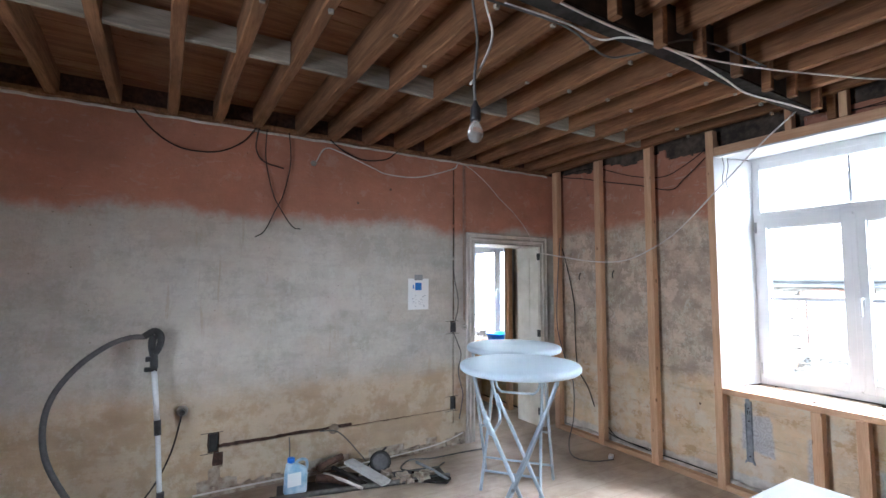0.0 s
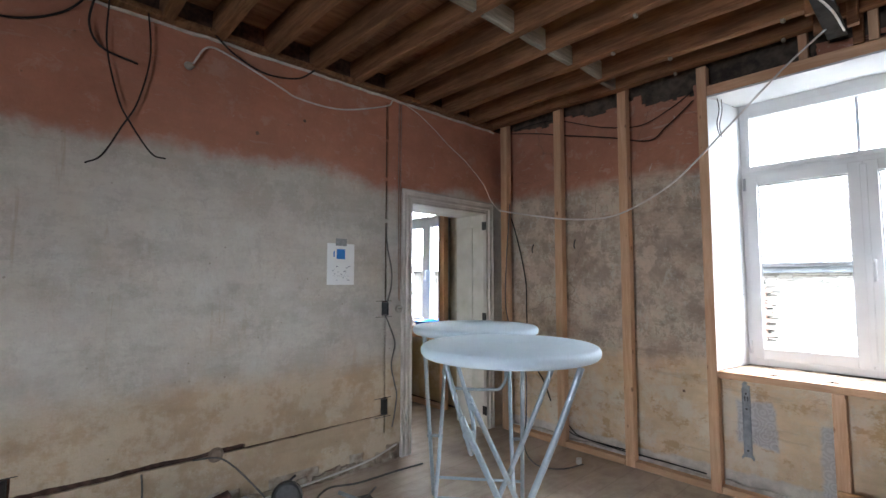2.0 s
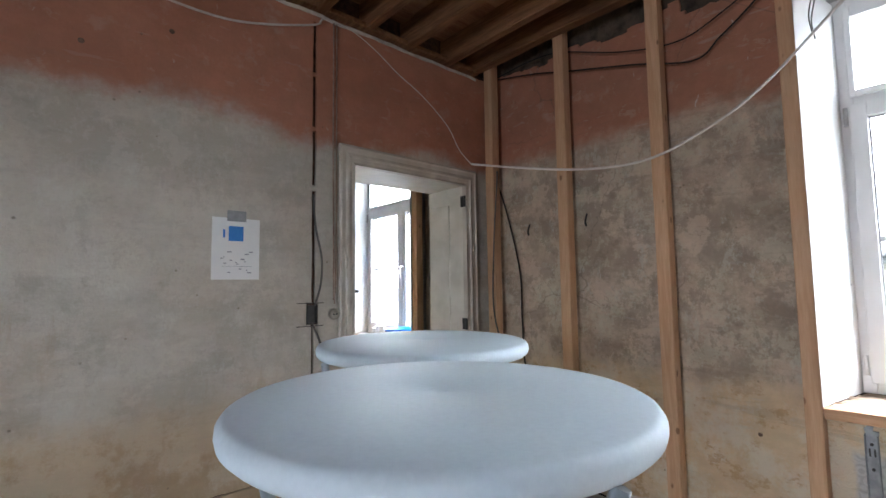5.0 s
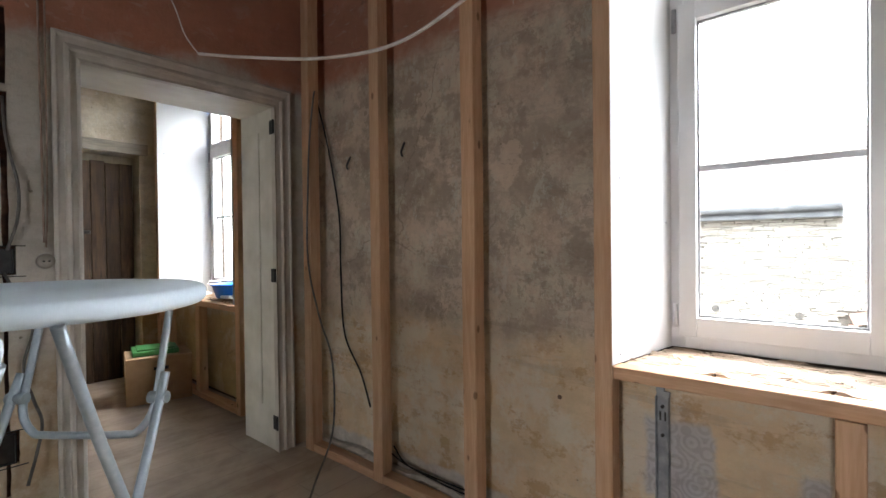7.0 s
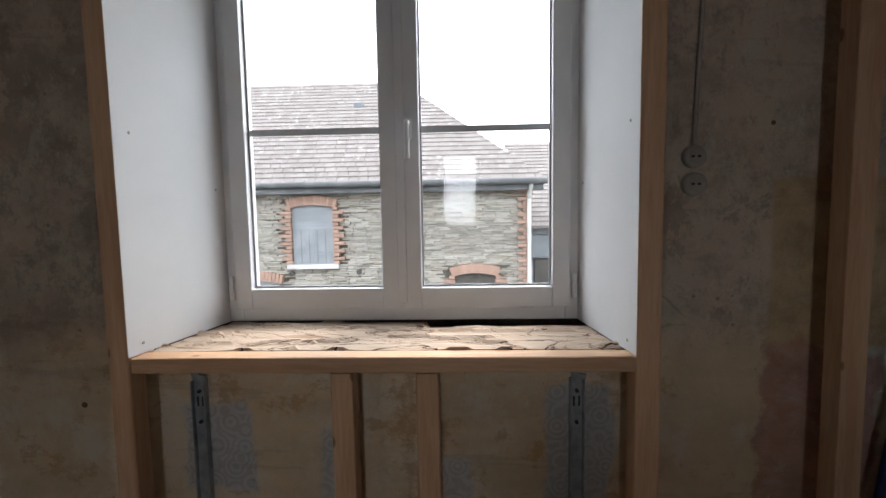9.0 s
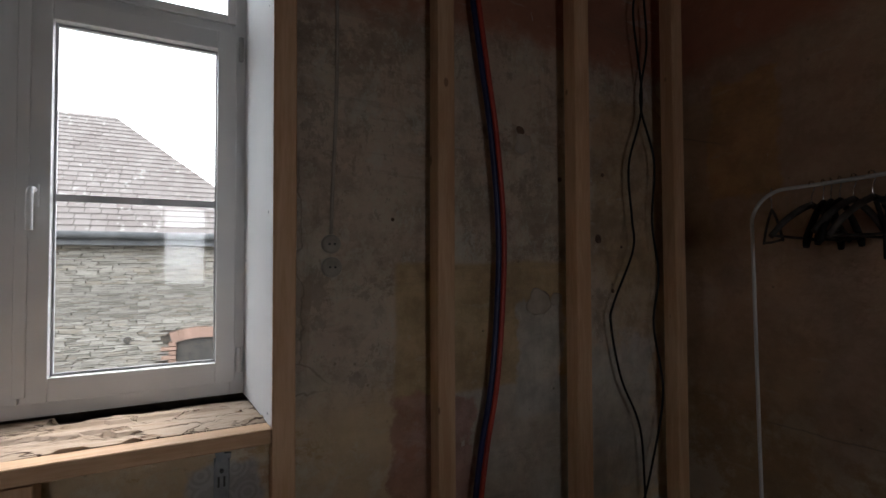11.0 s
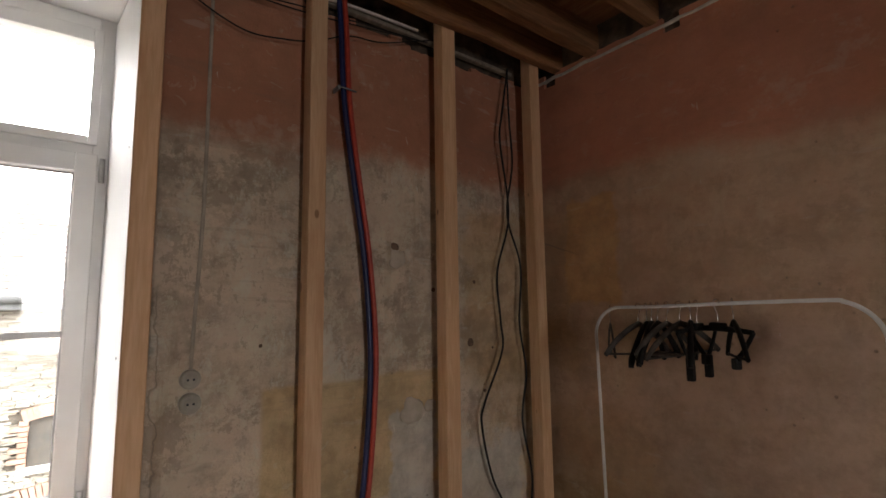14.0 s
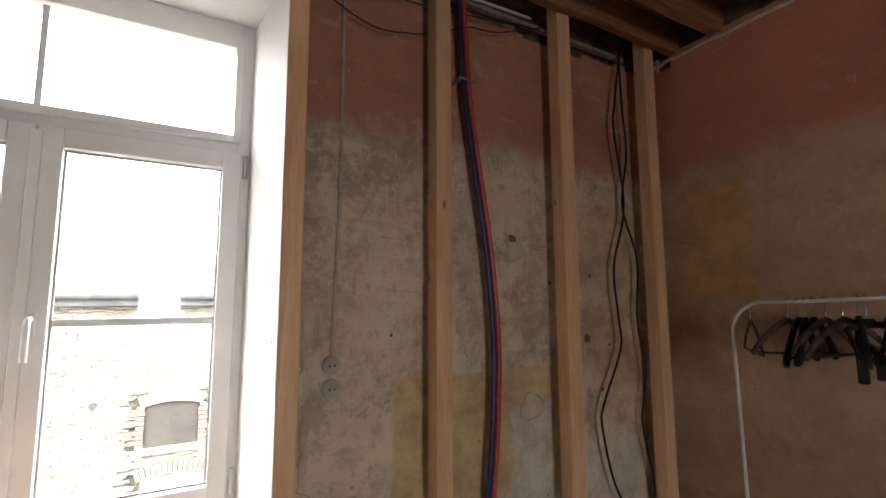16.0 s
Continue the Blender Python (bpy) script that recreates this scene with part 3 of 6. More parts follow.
# joists on both sides of the steel beam
NJ = [-1.67, -1.33, -1.0, -0.69, -0.335, 0.02, 0.335, 0.625, 0.97, 1.26, 1.59, 1.92, 2.25, 2.58, 2.90, 3.22, 3.57, 3.835]
SJ = [-1.71, -1.38, -1.05, -0.72, -0.39, -0.06, 0.27, 0.60, 0.93, 1.26, 1.59, 1.92, 2.25, 2.60, 2.94, 3.26, 3.60, 3.84]
for x in NJ:
    w = random.uniform(0.058, 0.072)
    joist = solid("ceiling_joist", beam(B(), x - w / 2, x + w / 2, 1.385, 4.07, 2.90 + random.uniform(-0.006, 0.006), TOP, 1, 0.3, 0.006, 0.006), JOIST, "rough old brown timber ceiling joist", "joist", "ceiling joists", "structure")
    for y in (1.62 + random.uniform(-0.05, 0.05), 2.25 + random.uniform(-0.2, 0.2)):
        part("peg", block(B(), x - 0.012, x + 0.014, y - 0.010, y + 0.010, 2.884, 2.904, 0.004, Matrix.Rotation(random.uniform(-0.4, 0.4), 4, 'Z')), BLOCK, joist, "pale wooden peg end")
for x in SJ:
    w = random.uniform(0.055, 0.068)
    solid("ceiling_joist", beam(B(), x - w / 2, x + w / 2, SOUTH - 0.02, 1.355, 2.92 + random.uniform(-0.006, 0.006), TOP, 1, 0.3, 0.006, 0.006), JOIST, "rough old brown timber ceiling joist", "joist", "ceiling joists", "structure")
for a, b in zip(NJ, NJ[1:]):
    y = 2.72 + random.uniform(-0.03, 0.03)
    solid("joist_blocking", beam(B(), a + 0.034, b - 0.034, y - 0.018, y + 0.018, 2.905, 3.04, 0, 0.2, 0.003), BLOCK, "grey timber blocking between ceiling joists", "blocking", "joist blocking", "structure")
steel = thing("steel_beam", "dusty dark steel beam carrying the joists", "beam")
steel["kind"] = "structure"
part("bottom_flange", block(B(), WEST, 3.80, 1.325, 1.415, 2.795, 2.81, 0.003), STEEL, steel, "dust-grey bottom flange")
part("web", block(B(), WEST, 3.80, 1.365, 1.375, 2.811, 3.07), DARKSTEEL, steel)
for x in SJ[4:]:
    z0 = 2.80 + random.uniform(-0.05, 0.01)
    solid("joist_cleat", beam(B(), x + 0.036, x + 0.078, 1.262, 1.312, z0, 3.07, 2, 0.12, 0.003), JOIST, "upright timber cleat beside a joist end", "cleat", "joist cleats", "structure")
for x in NJ[5:]:
    z0 = 2.85 + random.uniform(-0.01, 0.01)
    solid("joist_wedge", beam(B(), x - 0.065, x - 0.036, 1.43, 1.475, z0, 3.0, 2, 0.1, 0.003), JOIST, "short timber wedge at a joist end", "wedge", "joist wedges", "structure")


# ---- timber frame along the east wall ----
def stud(y0, y1, z0, z1, x0=3.87, x1=3.94):
    return solid("wall_stud", beam(B(), x0, x1, y0, y1, z0, z1, 2, 0.5, 0.0015, 0.003), STUD[2], "new planed softwood stud standing before the plaster", "stud", "wall studs", "structure")


def rail(y0, y1, z0, z1, name="sole_plate", label="new softwood plate on the floor between studs", x0=3.872, x1=3.94):
    return solid(name, beam(B(), x0, x1, y0, y1, z0, z1, 1, 0.4, 0.0015, 0.003), STUD[1], label, "plate", "wall plates", "structure")


for y0, y1, z1 in ((3.87, 3.945, 3.07), (3.265, 3.335, 3.07), (2.668, 2.738, 3.07), (2.085, 2.148, 2.90), (0.568, 0.636, 3.07), (0.012, 0.08, 3.07), (-0.645, -0.565, 3.07), (-1.26, -1.185, 3.07)):
    stud(y0, y1, 0, z1)
for y0, y1 in ((3.338, 3.867), (2.741, 3.262), (2.151, 2.665), (0.083, 0.565), (-0.562, 0.009), (-1.182, -0.648)):
    rail(y0, y1, 0, 0.045)
rail(0.639, 2.082, 0, 0.045)
rail(0.639, 2.082, 0.752, 0.797, "sill_rail", "new softwood rail under the window sill")
rail(0.639, 2.082, 2.682, 2.752, "window_header", "new softwood header above the window")
for y0, y1 in ((1.432, 1.496), (1.186, 1.25)):
    stud(y0, y1, 0.048, 0.749)
for y0, y1 in ((1.52, 1.565), (1.20, 1.245)):
    stud(y0, y1, 2.755, 3.07)
for y0, y1 in ((4.762, 4.83), (6.30, 6.37)):
    stud(y0, y1, 0, 2.84)
rail(4.833, 6.297, 0.745, 0.79, "sill_rail", "new softwood rail under the window sill")
rail(4.833, 6.297, 0, 0.045)
for y0, y1 in ((5.45, 5.515), (6.1, 6.165)):
    stud(y0, y1, 0.048, 0.742)


# ---- windows ----
def window(name, d, label):
    win = tagged(new(name), label, "window", kind="structure")
    win.location = (0, d, 0)

    def bars(n, items, material, parent, lab="", bev=0.004):
        bm = B()
        for it in items:
            block(bm, *it, bev)
        return part(n, bm, material, parent, lab)
    bars("window_frame", [(4.312, 4.385, 0.66, 0.735, 0.80, 2.74), (4.312, 4.385, 1.955, 2.03, 0.80, 2.74), (4.312, 4.385, 0.735, 1.955, 0.80, 0.862), (4.312, 4.385, 0.735, 1.955, 2.635, 2.74), (4.312, 4.385, 0.735, 1.955, 2.145, 2.205)], PVC, win)
    for a, b, g0, g1 in ((0.718, 1.334, 0.783, 1.265), (1.338, 1.972, 1.409, 1.909)):
        s = bars("sash", [(4.295, 4.37, a, g0, 0.848, 2.16), (4.295, 4.37, g1, b, 0.848, 2.16), (4.295, 4.37, g0, g1, 0.848, 0.925), (4.295, 4.37, g0, g1, 2.09, 2.16)], PVC, win)
        bars("gasket", [(4.325, 4.332, g0 + 0.0005, g0 + 0.007, 0.926, 2.089), (4.325, 4.332, g1 - 0.007, g1 - 0.0005, 0.926, 2.089), (4.325, 4.332, g0 + 0.007, g1 - 0.007, 0.926, 0.933), (4.325, 4.332, g0 + 0.007, g1 - 0.007, 2.082, 2.089)], GASKET, s, bev=0)
        p = bars("pane", [(4.334, 4.338, g0 - 0.01, g1 + 0.01, 0.915, 2.10)], GLASS, s, bev=0)
        p.visible_shadow = False
        bars("glazing_bar", [(4.327, 4.333, g0 + 0.001, g1 - 0.001, 1.498, 1.521)], BARGREY, s, "grey glazing bar", 0.001)
    bars("meeting_strip", [(4.290, 4.2948, 1.318, 1.352, 0.87, 2.14)], PVC, win)
    f = bars("fanlight_sash", [(4.300, 4.372, 0.722, 0.752, 2.195, 2.645), (4.300, 4.372, 1.943, 1.968, 2.195, 2.645), (4.300, 4.372, 0.752, 1.943, 2.195, 2.228), (4.300, 4.372, 0.752, 1.943, 2.59, 2.645)], PVC, win)
    p = bars("pane", [(4.334, 4.338, 0.745, 1.95, 2.22, 2.60)], GLASS, f, bev=0)
    p.visible_shadow = False
    bars("glazing_bar", [(4.326, 4.333, 1.34, 1.36, 2.229, 2.589)], BARGREY, f, "grey glazing bar", 0.001)
    bm = B()
    block(bm, 4.283, 4.2945, 1.291, 1.317, 1.47, 1.545, 0.004)
    tube(bm, [(4.288, 1.304, 1.525), (4.26, 1.304, 1.525), (4.248, 1.304, 1.515), (4.244, 1.304, 1.47), (4.246, 1.304, 1.395)], 0.0095, 10, 5)
    part("window_handle", bm, PVC, win, "white lever handle")
    for y, z in ((0.704, 2.10), (0.704, 0.93), (1.985, 2.10), (1.985, 0.93)):
        part("hinge", tube(B(), [(4.293, y, z - 0.045), (4.293, y, z + 0.045)], 0.009, 8, 2), GASKET if z > 1 else PVC, win)
    # plasterboard reveals, slightly splayed
    part("reveal_board", prism(B(), [(3.866, 2.083, 0.80), (4.311, 2.004, 0.80), (4.311, 2.018, 0.80), (3.866, 2.097 - 0.013, 0.80)], (0, 0, 1.88)), WHITE, win, "white plasterboard reveal")
    part("reveal_board", prism(B(), [(3.866, 0.637, 0.80), (4.311, 0.688, 0.80), (4.311, 0.674, 0.80), (3.866, 0.6365, 0.80)], (0, 0, 1.88)), WHITE, win, "white plasterboard reveal")
    part("reveal_board", prism(B(), [(3.866, 0.6365, 2.668), (3.866, 2.084, 2.668), (4.311, 2.018, 2.695), (4.311, 0.674, 2.695)], (0, 0, 0.0125)), WHITE, win, "white plasterboard head")
    for y0, y1, sg in ((2.083, 2.004, -1), (0.637, 0.688, 1)):
        for fx, z in ((0.12, 0.83), (0.12, 1.45), (0.12, 2.1), (0.9, 1.3)):
            x, y = 3.866 + 0.445 * fx, y0 + (y1 - y0) * fx
            part("screw", tube(B(), [(x, y - sg * 0.001, z), (x, y + sg * 0.0015, z)], 0.0045, 8, 2), GALV, win)
    # broken, uneven sill
    bm = B()
    nx, ny = 26, 84
    rows = []
    for i in range(nx + 1):
        x = 3.942 + (4.318 - 3.942) * i / nx
        a, b = 0.646 + 0.041 * i / nx, 2.069 - 0.066 * i / nx
        row = []
        for j in range(ny + 1):
            y = a + (b - a) * j / ny
            q = noise.noise((x * 16, y * 3.2 + d, 2)) + 0.5 * noise.noise((x * 38, y * 9, 5))
            h = 0.797 + 0.005 * q + (0.007 if q > 0.28 else 0)
            if i > nx * 0.72 and y < 1.25:
                h -= 0.028 * min(1, (i / nx - 0.72) * 6)
            if i > nx * 0.88:
                h -= 0.006
            shift = 0.012 * abs(noise.noise((y * 7 + d, 3, 1))) * (1 - i / nx)
            row.append(bm.verts.new((x + shift, y, h)))
        rows.append(row)
    for r0, r1 in zip(rows, rows[1:]):
        for j in range(ny):
            bm.faces.new((r0[j], r1[j], r1[j + 1], r0[j + 1]))
    made = bmesh.ops.extrude_face_region(bm, geom=list(bm.faces))
    for v in made["geom"]:
        if isinstance(v, bmesh.types.BMVert):
            v.co.z = 0.766
    bmesh.ops.recalc_face_normals(bm, faces=bm.faces)
    part("window_sill", bm, SILLMAT, win, "split and rotten wooden sill")
    return win


window("window_1", WY[0], "white plastic casement window with a fanlight and broken sill")
window("window_2", WY[1], "white plastic casement window of the back room")

# ---- doorway ----
door = tagged(new("door_1"), "open doorway with moulded off-white architrave and panelled lining", "doorway", kind="structure")
prof = [(0.0, 0.024), (0.012, 0.03), (0.022, 0.022), (0.046, 0.018), (0.052, 0.027), (0.066, 0.03), (0.074, 0.016), (0.098, 0.014), (0.104, 0.022), (0.112, 0.026)]


def architrave(outline, inner):
    """A moulded frame: the profile swept up, across and down with mitred corners."""
    bm = B()
    rows = []
    for (xo, zo), (xi, zi) in zip(outline, inner):
        row = [bm.verts.new((xo + (xi - xo) * t / 0.112, NORTH + 0.002 - h, zo + (zi - zo) * t / 0.112)) for t, h in prof]
        row = [bm.verts.new((xo, NORTH + 0.016, zo))] + row + [bm.verts.new((xi, NORTH + 0.016, zi))]
        rows.append(row)
    for r0, r1 in zip(rows, rows[1:]):
        for i in range(len(r0) - 1):
            bm.faces.new((r0[i], r0[i + 1], r1[i + 1], r1[i]))
    bmesh.ops.recalc_face_normals(bm, faces=bm.faces)
    return bm


part("architrave", architrave([(2.718, 0), (2.718, 2.158), (3.846, 2.158), (3.846, 0)], [(2.815, 0), (2.815, 2.043), (3.735, 2.043), (3.735, 0)]), TRIM, door, "moulded architrave in worn off-white paint")
for x0, x1 in ((2.771, 2.812), (3.738, 3.769)):
    part("lining", block(B(), x0, x1, 4.045, 4.43, 0, 2.045, 0.002), LINING, door, "yellowed white wooden lining")
part("lining", block(B(), 2.771, 3.769, 4.045, 4.43, 2.046, 2.069, 0.002), LINING, door)
bm = B()
block(bm, 3.730, 3.7375, 4.20, 4.41, 0.25, 1.92, 0.004)
part("panel", bm, LINING, door)
for z in (1.93, 1.05, 0.17):
    bm = B()
    tube(bm, [(3.731, 4.028, z - 0.04), (3.731, 4.028, z + 0.04)], 0.008, 8, 2)
    block(bm, 3.729, 3.7365, 4.03, 4.07, z - 0.04, z + 0.04, 0.001)
    part("hinge", bm, BLACK, door, "dark iron hinge")
bm = B()
block(bm, 2.8125, 2.819, 4.02, 4.06, 1.265, 1.325, 0.002)
tube(bm, [(2.815, 4.03, 1.296), (2.84, 4.02, 1.296)], 0.008, 8, 2)
part("latch_keep", bm, BLACK, door, "dark iron latch keep")

# ---- back room ----
bm = B()
block(bm, WEST, 3.02, 6.55, 6.75, 0, 2.95)
block(bm, 3.02, 3.80, 6.55, 6.75, 2.10, 2.95)
block(bm, 3.80, 4.03, 6.55, 6.75, 0, 2.95)
block(bm, WEST, 4.03, 6.76, 6.85, 0, 2.95)
solid("wall_back_room", bm, M_ROOM2, "yellowish plaster wall with a boarded-up doorway", "wall", kind="structure")
solid("lintel", beam(B(), 2.85, 3.86, 6.515, 6.548, 2.10, 2.20, 0, 0.2, 0.006), BLOCK, "pale rough timber lintel over the boarded doorway", "lintel", kind="structure")
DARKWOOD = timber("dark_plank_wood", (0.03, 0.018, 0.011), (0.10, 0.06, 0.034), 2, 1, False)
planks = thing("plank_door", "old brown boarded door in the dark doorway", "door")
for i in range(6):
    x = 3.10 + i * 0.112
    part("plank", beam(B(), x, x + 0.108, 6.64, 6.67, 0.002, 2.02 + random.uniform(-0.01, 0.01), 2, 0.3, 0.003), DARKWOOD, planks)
tub = thing("cardboard_box", "brown cardboard box with a hand hole on the floor", "box")
bm = B()
rot = Matrix.Rotation(radians(-14), 4, 'Z')
block(bm, 3.45, 3.90, 5.58, 5.98, 0.001, 0.36, 0.003, rot)
part("body", bm, CARDBOARD, tub)
part("hand_hole", block(B(), 3.58, 3.68, 5.566, 5.572, 0.26, 0.285, 0.001, Matrix.Rotation(radians(-14), 4, 'Z')), BLACK, tub, "dark hand hole")
bm = B()
block(bm, 3.50, 3.82, 5.65, 5.94, 0.361, 0.40, 0.008, rot)
block(bm, 3.53, 3.79, 5.68, 5.91, 0.40, 0.412, 0.004, rot)
solid("crate_lid", bm, GREENPLASTIC, "green plastic lid lying on the cardboard box", "lid")
bm = B()
lathe(bm, [(0.12, 0), (0.138, 0.004), (0.168, 0.10), (0.182, 0.106), (0.18, 0.113), (0.164, 0.108), (0.13, 0.014), (0.06, 0.012)], (4.06, 5.22, 0.815), 28)
solid("plastic_bowl", bm, BLUEPLASTIC, "bright blue plastic bowl on the window sill", "bowl")
for k, (y, r, h) in enumerate(((5.62, 0.05, 0.10), (5.74, 0.045, 0.07), (5.50, 0.055, 0.11))):
    bm = B()
    lathe(bm, [(r * 0.7, 0), (r * 0.75, 0.003), (r, h), (r * 1.06, h + 0.003), (r * 0.93, h), (r * 0.68, 0.01)], (4.08 + 0.03 * k, y, 0.826), 20)
    solid("paint_pot", bm, PVC, "white plastic pot on the window sill", "pot", "pots on the sill")
for k, (y, dz) in enumerate(((5.60, 0), (5.12, 0.0), (5.75, 0.0))):
    solid("cloth", block(B(), 3.93, 4.02, y - 0.06, y + 0.06, 0.822, 0.838 + 0.006 * k, 0.006, Matrix.Rotation(0.3 * k, 4, 'Z')), PAPER, "folded white cloth on the window sill", "cloth", "cloths")

# ---- bar tables ----
def bar_table(cx, cy, turn, group="bar tables"):
    t = thing("bar_table", "round white plastic folding bar table on grey steel legs", "table", group, (cx, cy, 0))
    prof = [(0.30, 1.080), (0.345, 1.074), (0.358, 1.073), (0.372, 1.077), (0.381, 1.086), (0.3835, 1.097), (0.3825, 1.108), (0.376, 1.118), (0.368, 1.1225), (0.362, 1.1225), (0.356, 1.1245), (0.20, 1.125), (0.012, 1.125), (0.009, 1.123)]
    part("tabletop", lathe(B(), prof, (0, 0, 0), 72), TABLETOP, t, "white moulded plastic top")
    m = Matrix.Rotation(radians(turn), 3, 'Z')

    def leg(pts, r=0.0125, n="leg"):
        return part(n, tube(B(), [m @ Vector(p) for p in pts], r, 10, 5), TUBEGREY, t)
    # one pair of legs reaches the top; the other ends at clips on a hanging loop
    for side in (-1, 1):
        leg([(-0.255, side * 0.275, 1.076), (-0.15, side * 0.277, 0.80), (0.01, side * 0.28, 0.43), (0.20, side * 0.285, 0.013)])
        leg([(0.195, side * 0.208, 0.865), (0.16, side * 0.21, 0.79), (-0.01, side * 0.215, 0.43), (-0.20, side * 0.23, 0.013)])
        part("clip", tube(B(), [m @ Vector((0.172, side * 0.176, 0.80)), m @ Vector((0.172, side * 0.226, 0.80))], 0.017, 8, 2), TUBEGREY, t)
        part("pivot", tube(B(), [m @ Vector((0.0, side * 0.20, 0.45)), m @ Vector((0.0, side * 0.295, 0.45))], 0.011, 8, 2), GALV, t)
    for x, w in ((0.14, 0.284), (-0.14, 0.226)):
        leg([(x, -w, 0.145), (x, w, 0.145)], 0.009, "cross_bar")
    loop = [(0.26, 0.19, 1.075), (0.21, 0.19, 0.90), (0.172, 0.186, 0.77), (0.16, 0.15, 0.71), (0.158, 0.10, 0.70)]
    leg([(x, -y, z) for x, y, z in loop] + loop[::-1], 0.0105, "support_loop")
    bm = B()
    for y in (-0.15, 0.15):
        a = [m @ Vector(p) for p in ((-0.2, y - 0.02, 1.0735), (0.2, y - 0.02, 1.0735), (0.2, y + 0.02, 1.0735), (-0.2, y + 0.02, 1.0735))]
        prism(bm, a, (0, 0, 0.012))
    part("mounting_rail", bm, TUBEGREY, t)
    return t


bar_table(1.980, 2.328, 131)
bar_table(2.493, 3.007, 40)

# ---- work table with drawings ----
wt = thing("work_table", "long table with a white board covered in pencil lines", "table", at=(0, 0, 0))
part("tabletop", block(B(), 1.80, 2.515, -0.40, 1.058, 0.722, 0.744, 0.006), WHITE, wt)
for x in (1.86, 2.40):
    for y in (-0.33, 0.93):
        part("leg", block(B(), x, x + 0.05, y, y + 0.05, 0, 0.7255, 0.003), STUD[2], wt)
for i in range(22):
    x, y, l = random.uniform(1.85, 2.38), random.uniform(0.1, 0.92), random.uniform(0.03, 0.2)
    part("pencil_line", block(B(), x, x + (l if i % 2 else 0.003), y, y + (0.003 if i % 2 else l), 0.7443, 0.7448, 0, Matrix.Rotation(random.uniform(-0.5, 0.5), 4, 'Z')), PEN, wt)

# ---- hanging bulb ----
bulb = thing("pendant_bulb", "clear bare bulb in a black holder on a hanging cable", "lamp")
part("cable", tube(B(), [(1.05, 1.52, 3.07), (0.985, 1.44, 2.85), (1.03, 1.45, 2.60), (1.005, 1.435, 2.42), (1.012, 1.438, 2.33)], 0.006, 6, 8), CABLEGREY, bulb)
part("cable", tube(B(), [(1.12, 1.45, 2.93), (1.06, 1.44, 2.78), (1.09, 1.43, 2.62), (1.03, 1.44, 2.46), (0.99, 1.44, 2.40)], 0.005, 6, 8), CABLEWHITE, bulb, "loose white wire")
part("holder", lathe(B(), [(0.019, 0), (0.021, 0.01), (0.02, 0.05), (0.012, 0.065), (0.007, 0.08)], (1.012, 1.438, 2.258), 16), BLACK, bulb)
BULB = Nodes("bulb_glass")
BULB.bsdf.inputs["Transmission Weight"].default_value = 0.85
BULB = BULB.done((0.9, 0.9, 0.88), 0.06)
part("bulb", lathe(B(), [(0.006, -0.085), (0.018, -0.08), (0.028, -0.066), (0.031, -0.05), (0.027, -0.03), (0.016, -0.008), (0.014, 0.0)], (1.012, 1.438, 2.258), 20), BULB, bulb)


# ---- cables ----
def cable(pts, r, material, label, per=8):
    return solid("cable", tube(B(), pts, r, 7, per), material, label, "cable")


cable([(3.64, 1.40, 2.80), (3.55, 1.60, 2.595), (3.455, 1.86, 2.30), (3.37, 2.11, 2.03), (3.30, 2.31, 1.89), (3.235, 2.50, 1.815), (3.15, 2.74, 1.815), (3.05, 3.04, 1.87), (2.985, 3.22, 1.91)], 0.0055, CABLEWHITE, "white cable sagging across the room from the beam", 10)
cable([(2.985, 3.22, 1.908), (2.962, 3.28, 1.99), (2.945, 3.35, 2.13), (2.895, 3.48, 2.31), (2.83, 3.61, 2.46), (2.78, 3.74, 2.62), (2.72, 3.88, 2.77), (2.665, 4.02, 2.88)], 0.0024, CABLEWHITE, "thin white wire strung from the sagging cable to the wall")
cable([(1.12, 4.02, 2.69), (1.195, 4.02, 2.815), (1.32, 4.02, 2.81), (1.66, 4.02, 2.70), (1.80, 4.02, 2.66), (2.13, 4.02, 2.67), (2.53, 4.02, 2.80), (2.60, 4.02, 2.86)], 0.006, CABLEWHITE, "white cable looping along the top of the wall")
cable([(-0.24, 4.0, 2.91), (-0.1, 4.02, 2.76), (0.04, 4.02, 2.67), (0.18, 4.02, 2.645), (0.36, 4.02, 2.67), (0.52, 4.02, 2.77), (0.62, 4.0, 2.9)], 0.006, CABLEBLACK, "dark cable hanging in a loop below the joists")
cable([(0.70, 4.0, 2.91), (0.70, 4.01, 2.65), (0.76, 4.01, 2.38), (0.82, 4.0, 2.25), (0.92, 3.985, 2.10), (0.99, 3.98, 2.08)], 0.0045, CABLEBLACK, "dark cable hanging down the wall and crossing another")
cable([(0.88, 4.0, 2.91), (0.90, 4.01, 2.65), (0.85, 4.01, 2.38), (0.78, 4.0, 2.22), (0.70, 3.985, 2.05), (0.63, 3.98, 1.995)], 0.0045, CABLEBLACK, "dark cable hanging down the wall and crossing another")
cable([(0.64, 4.0, 2.91), (0.62, 4.01, 2.74), (0.68, 4.01, 2.63), (0.84, 3.99, 2.585)], 0.006, CABLEBLACK, "short dark cable end curling on the wall")
cable([(1.20, 3.99, 2.92), (1.36, 4.01, 2.82), (1.56, 4.02, 2.765), (1.78, 4.02, 2.80), (1.90, 4.0, 2.89)], 0.006, CABLEBLACK, "dark cable swagged under the joists")
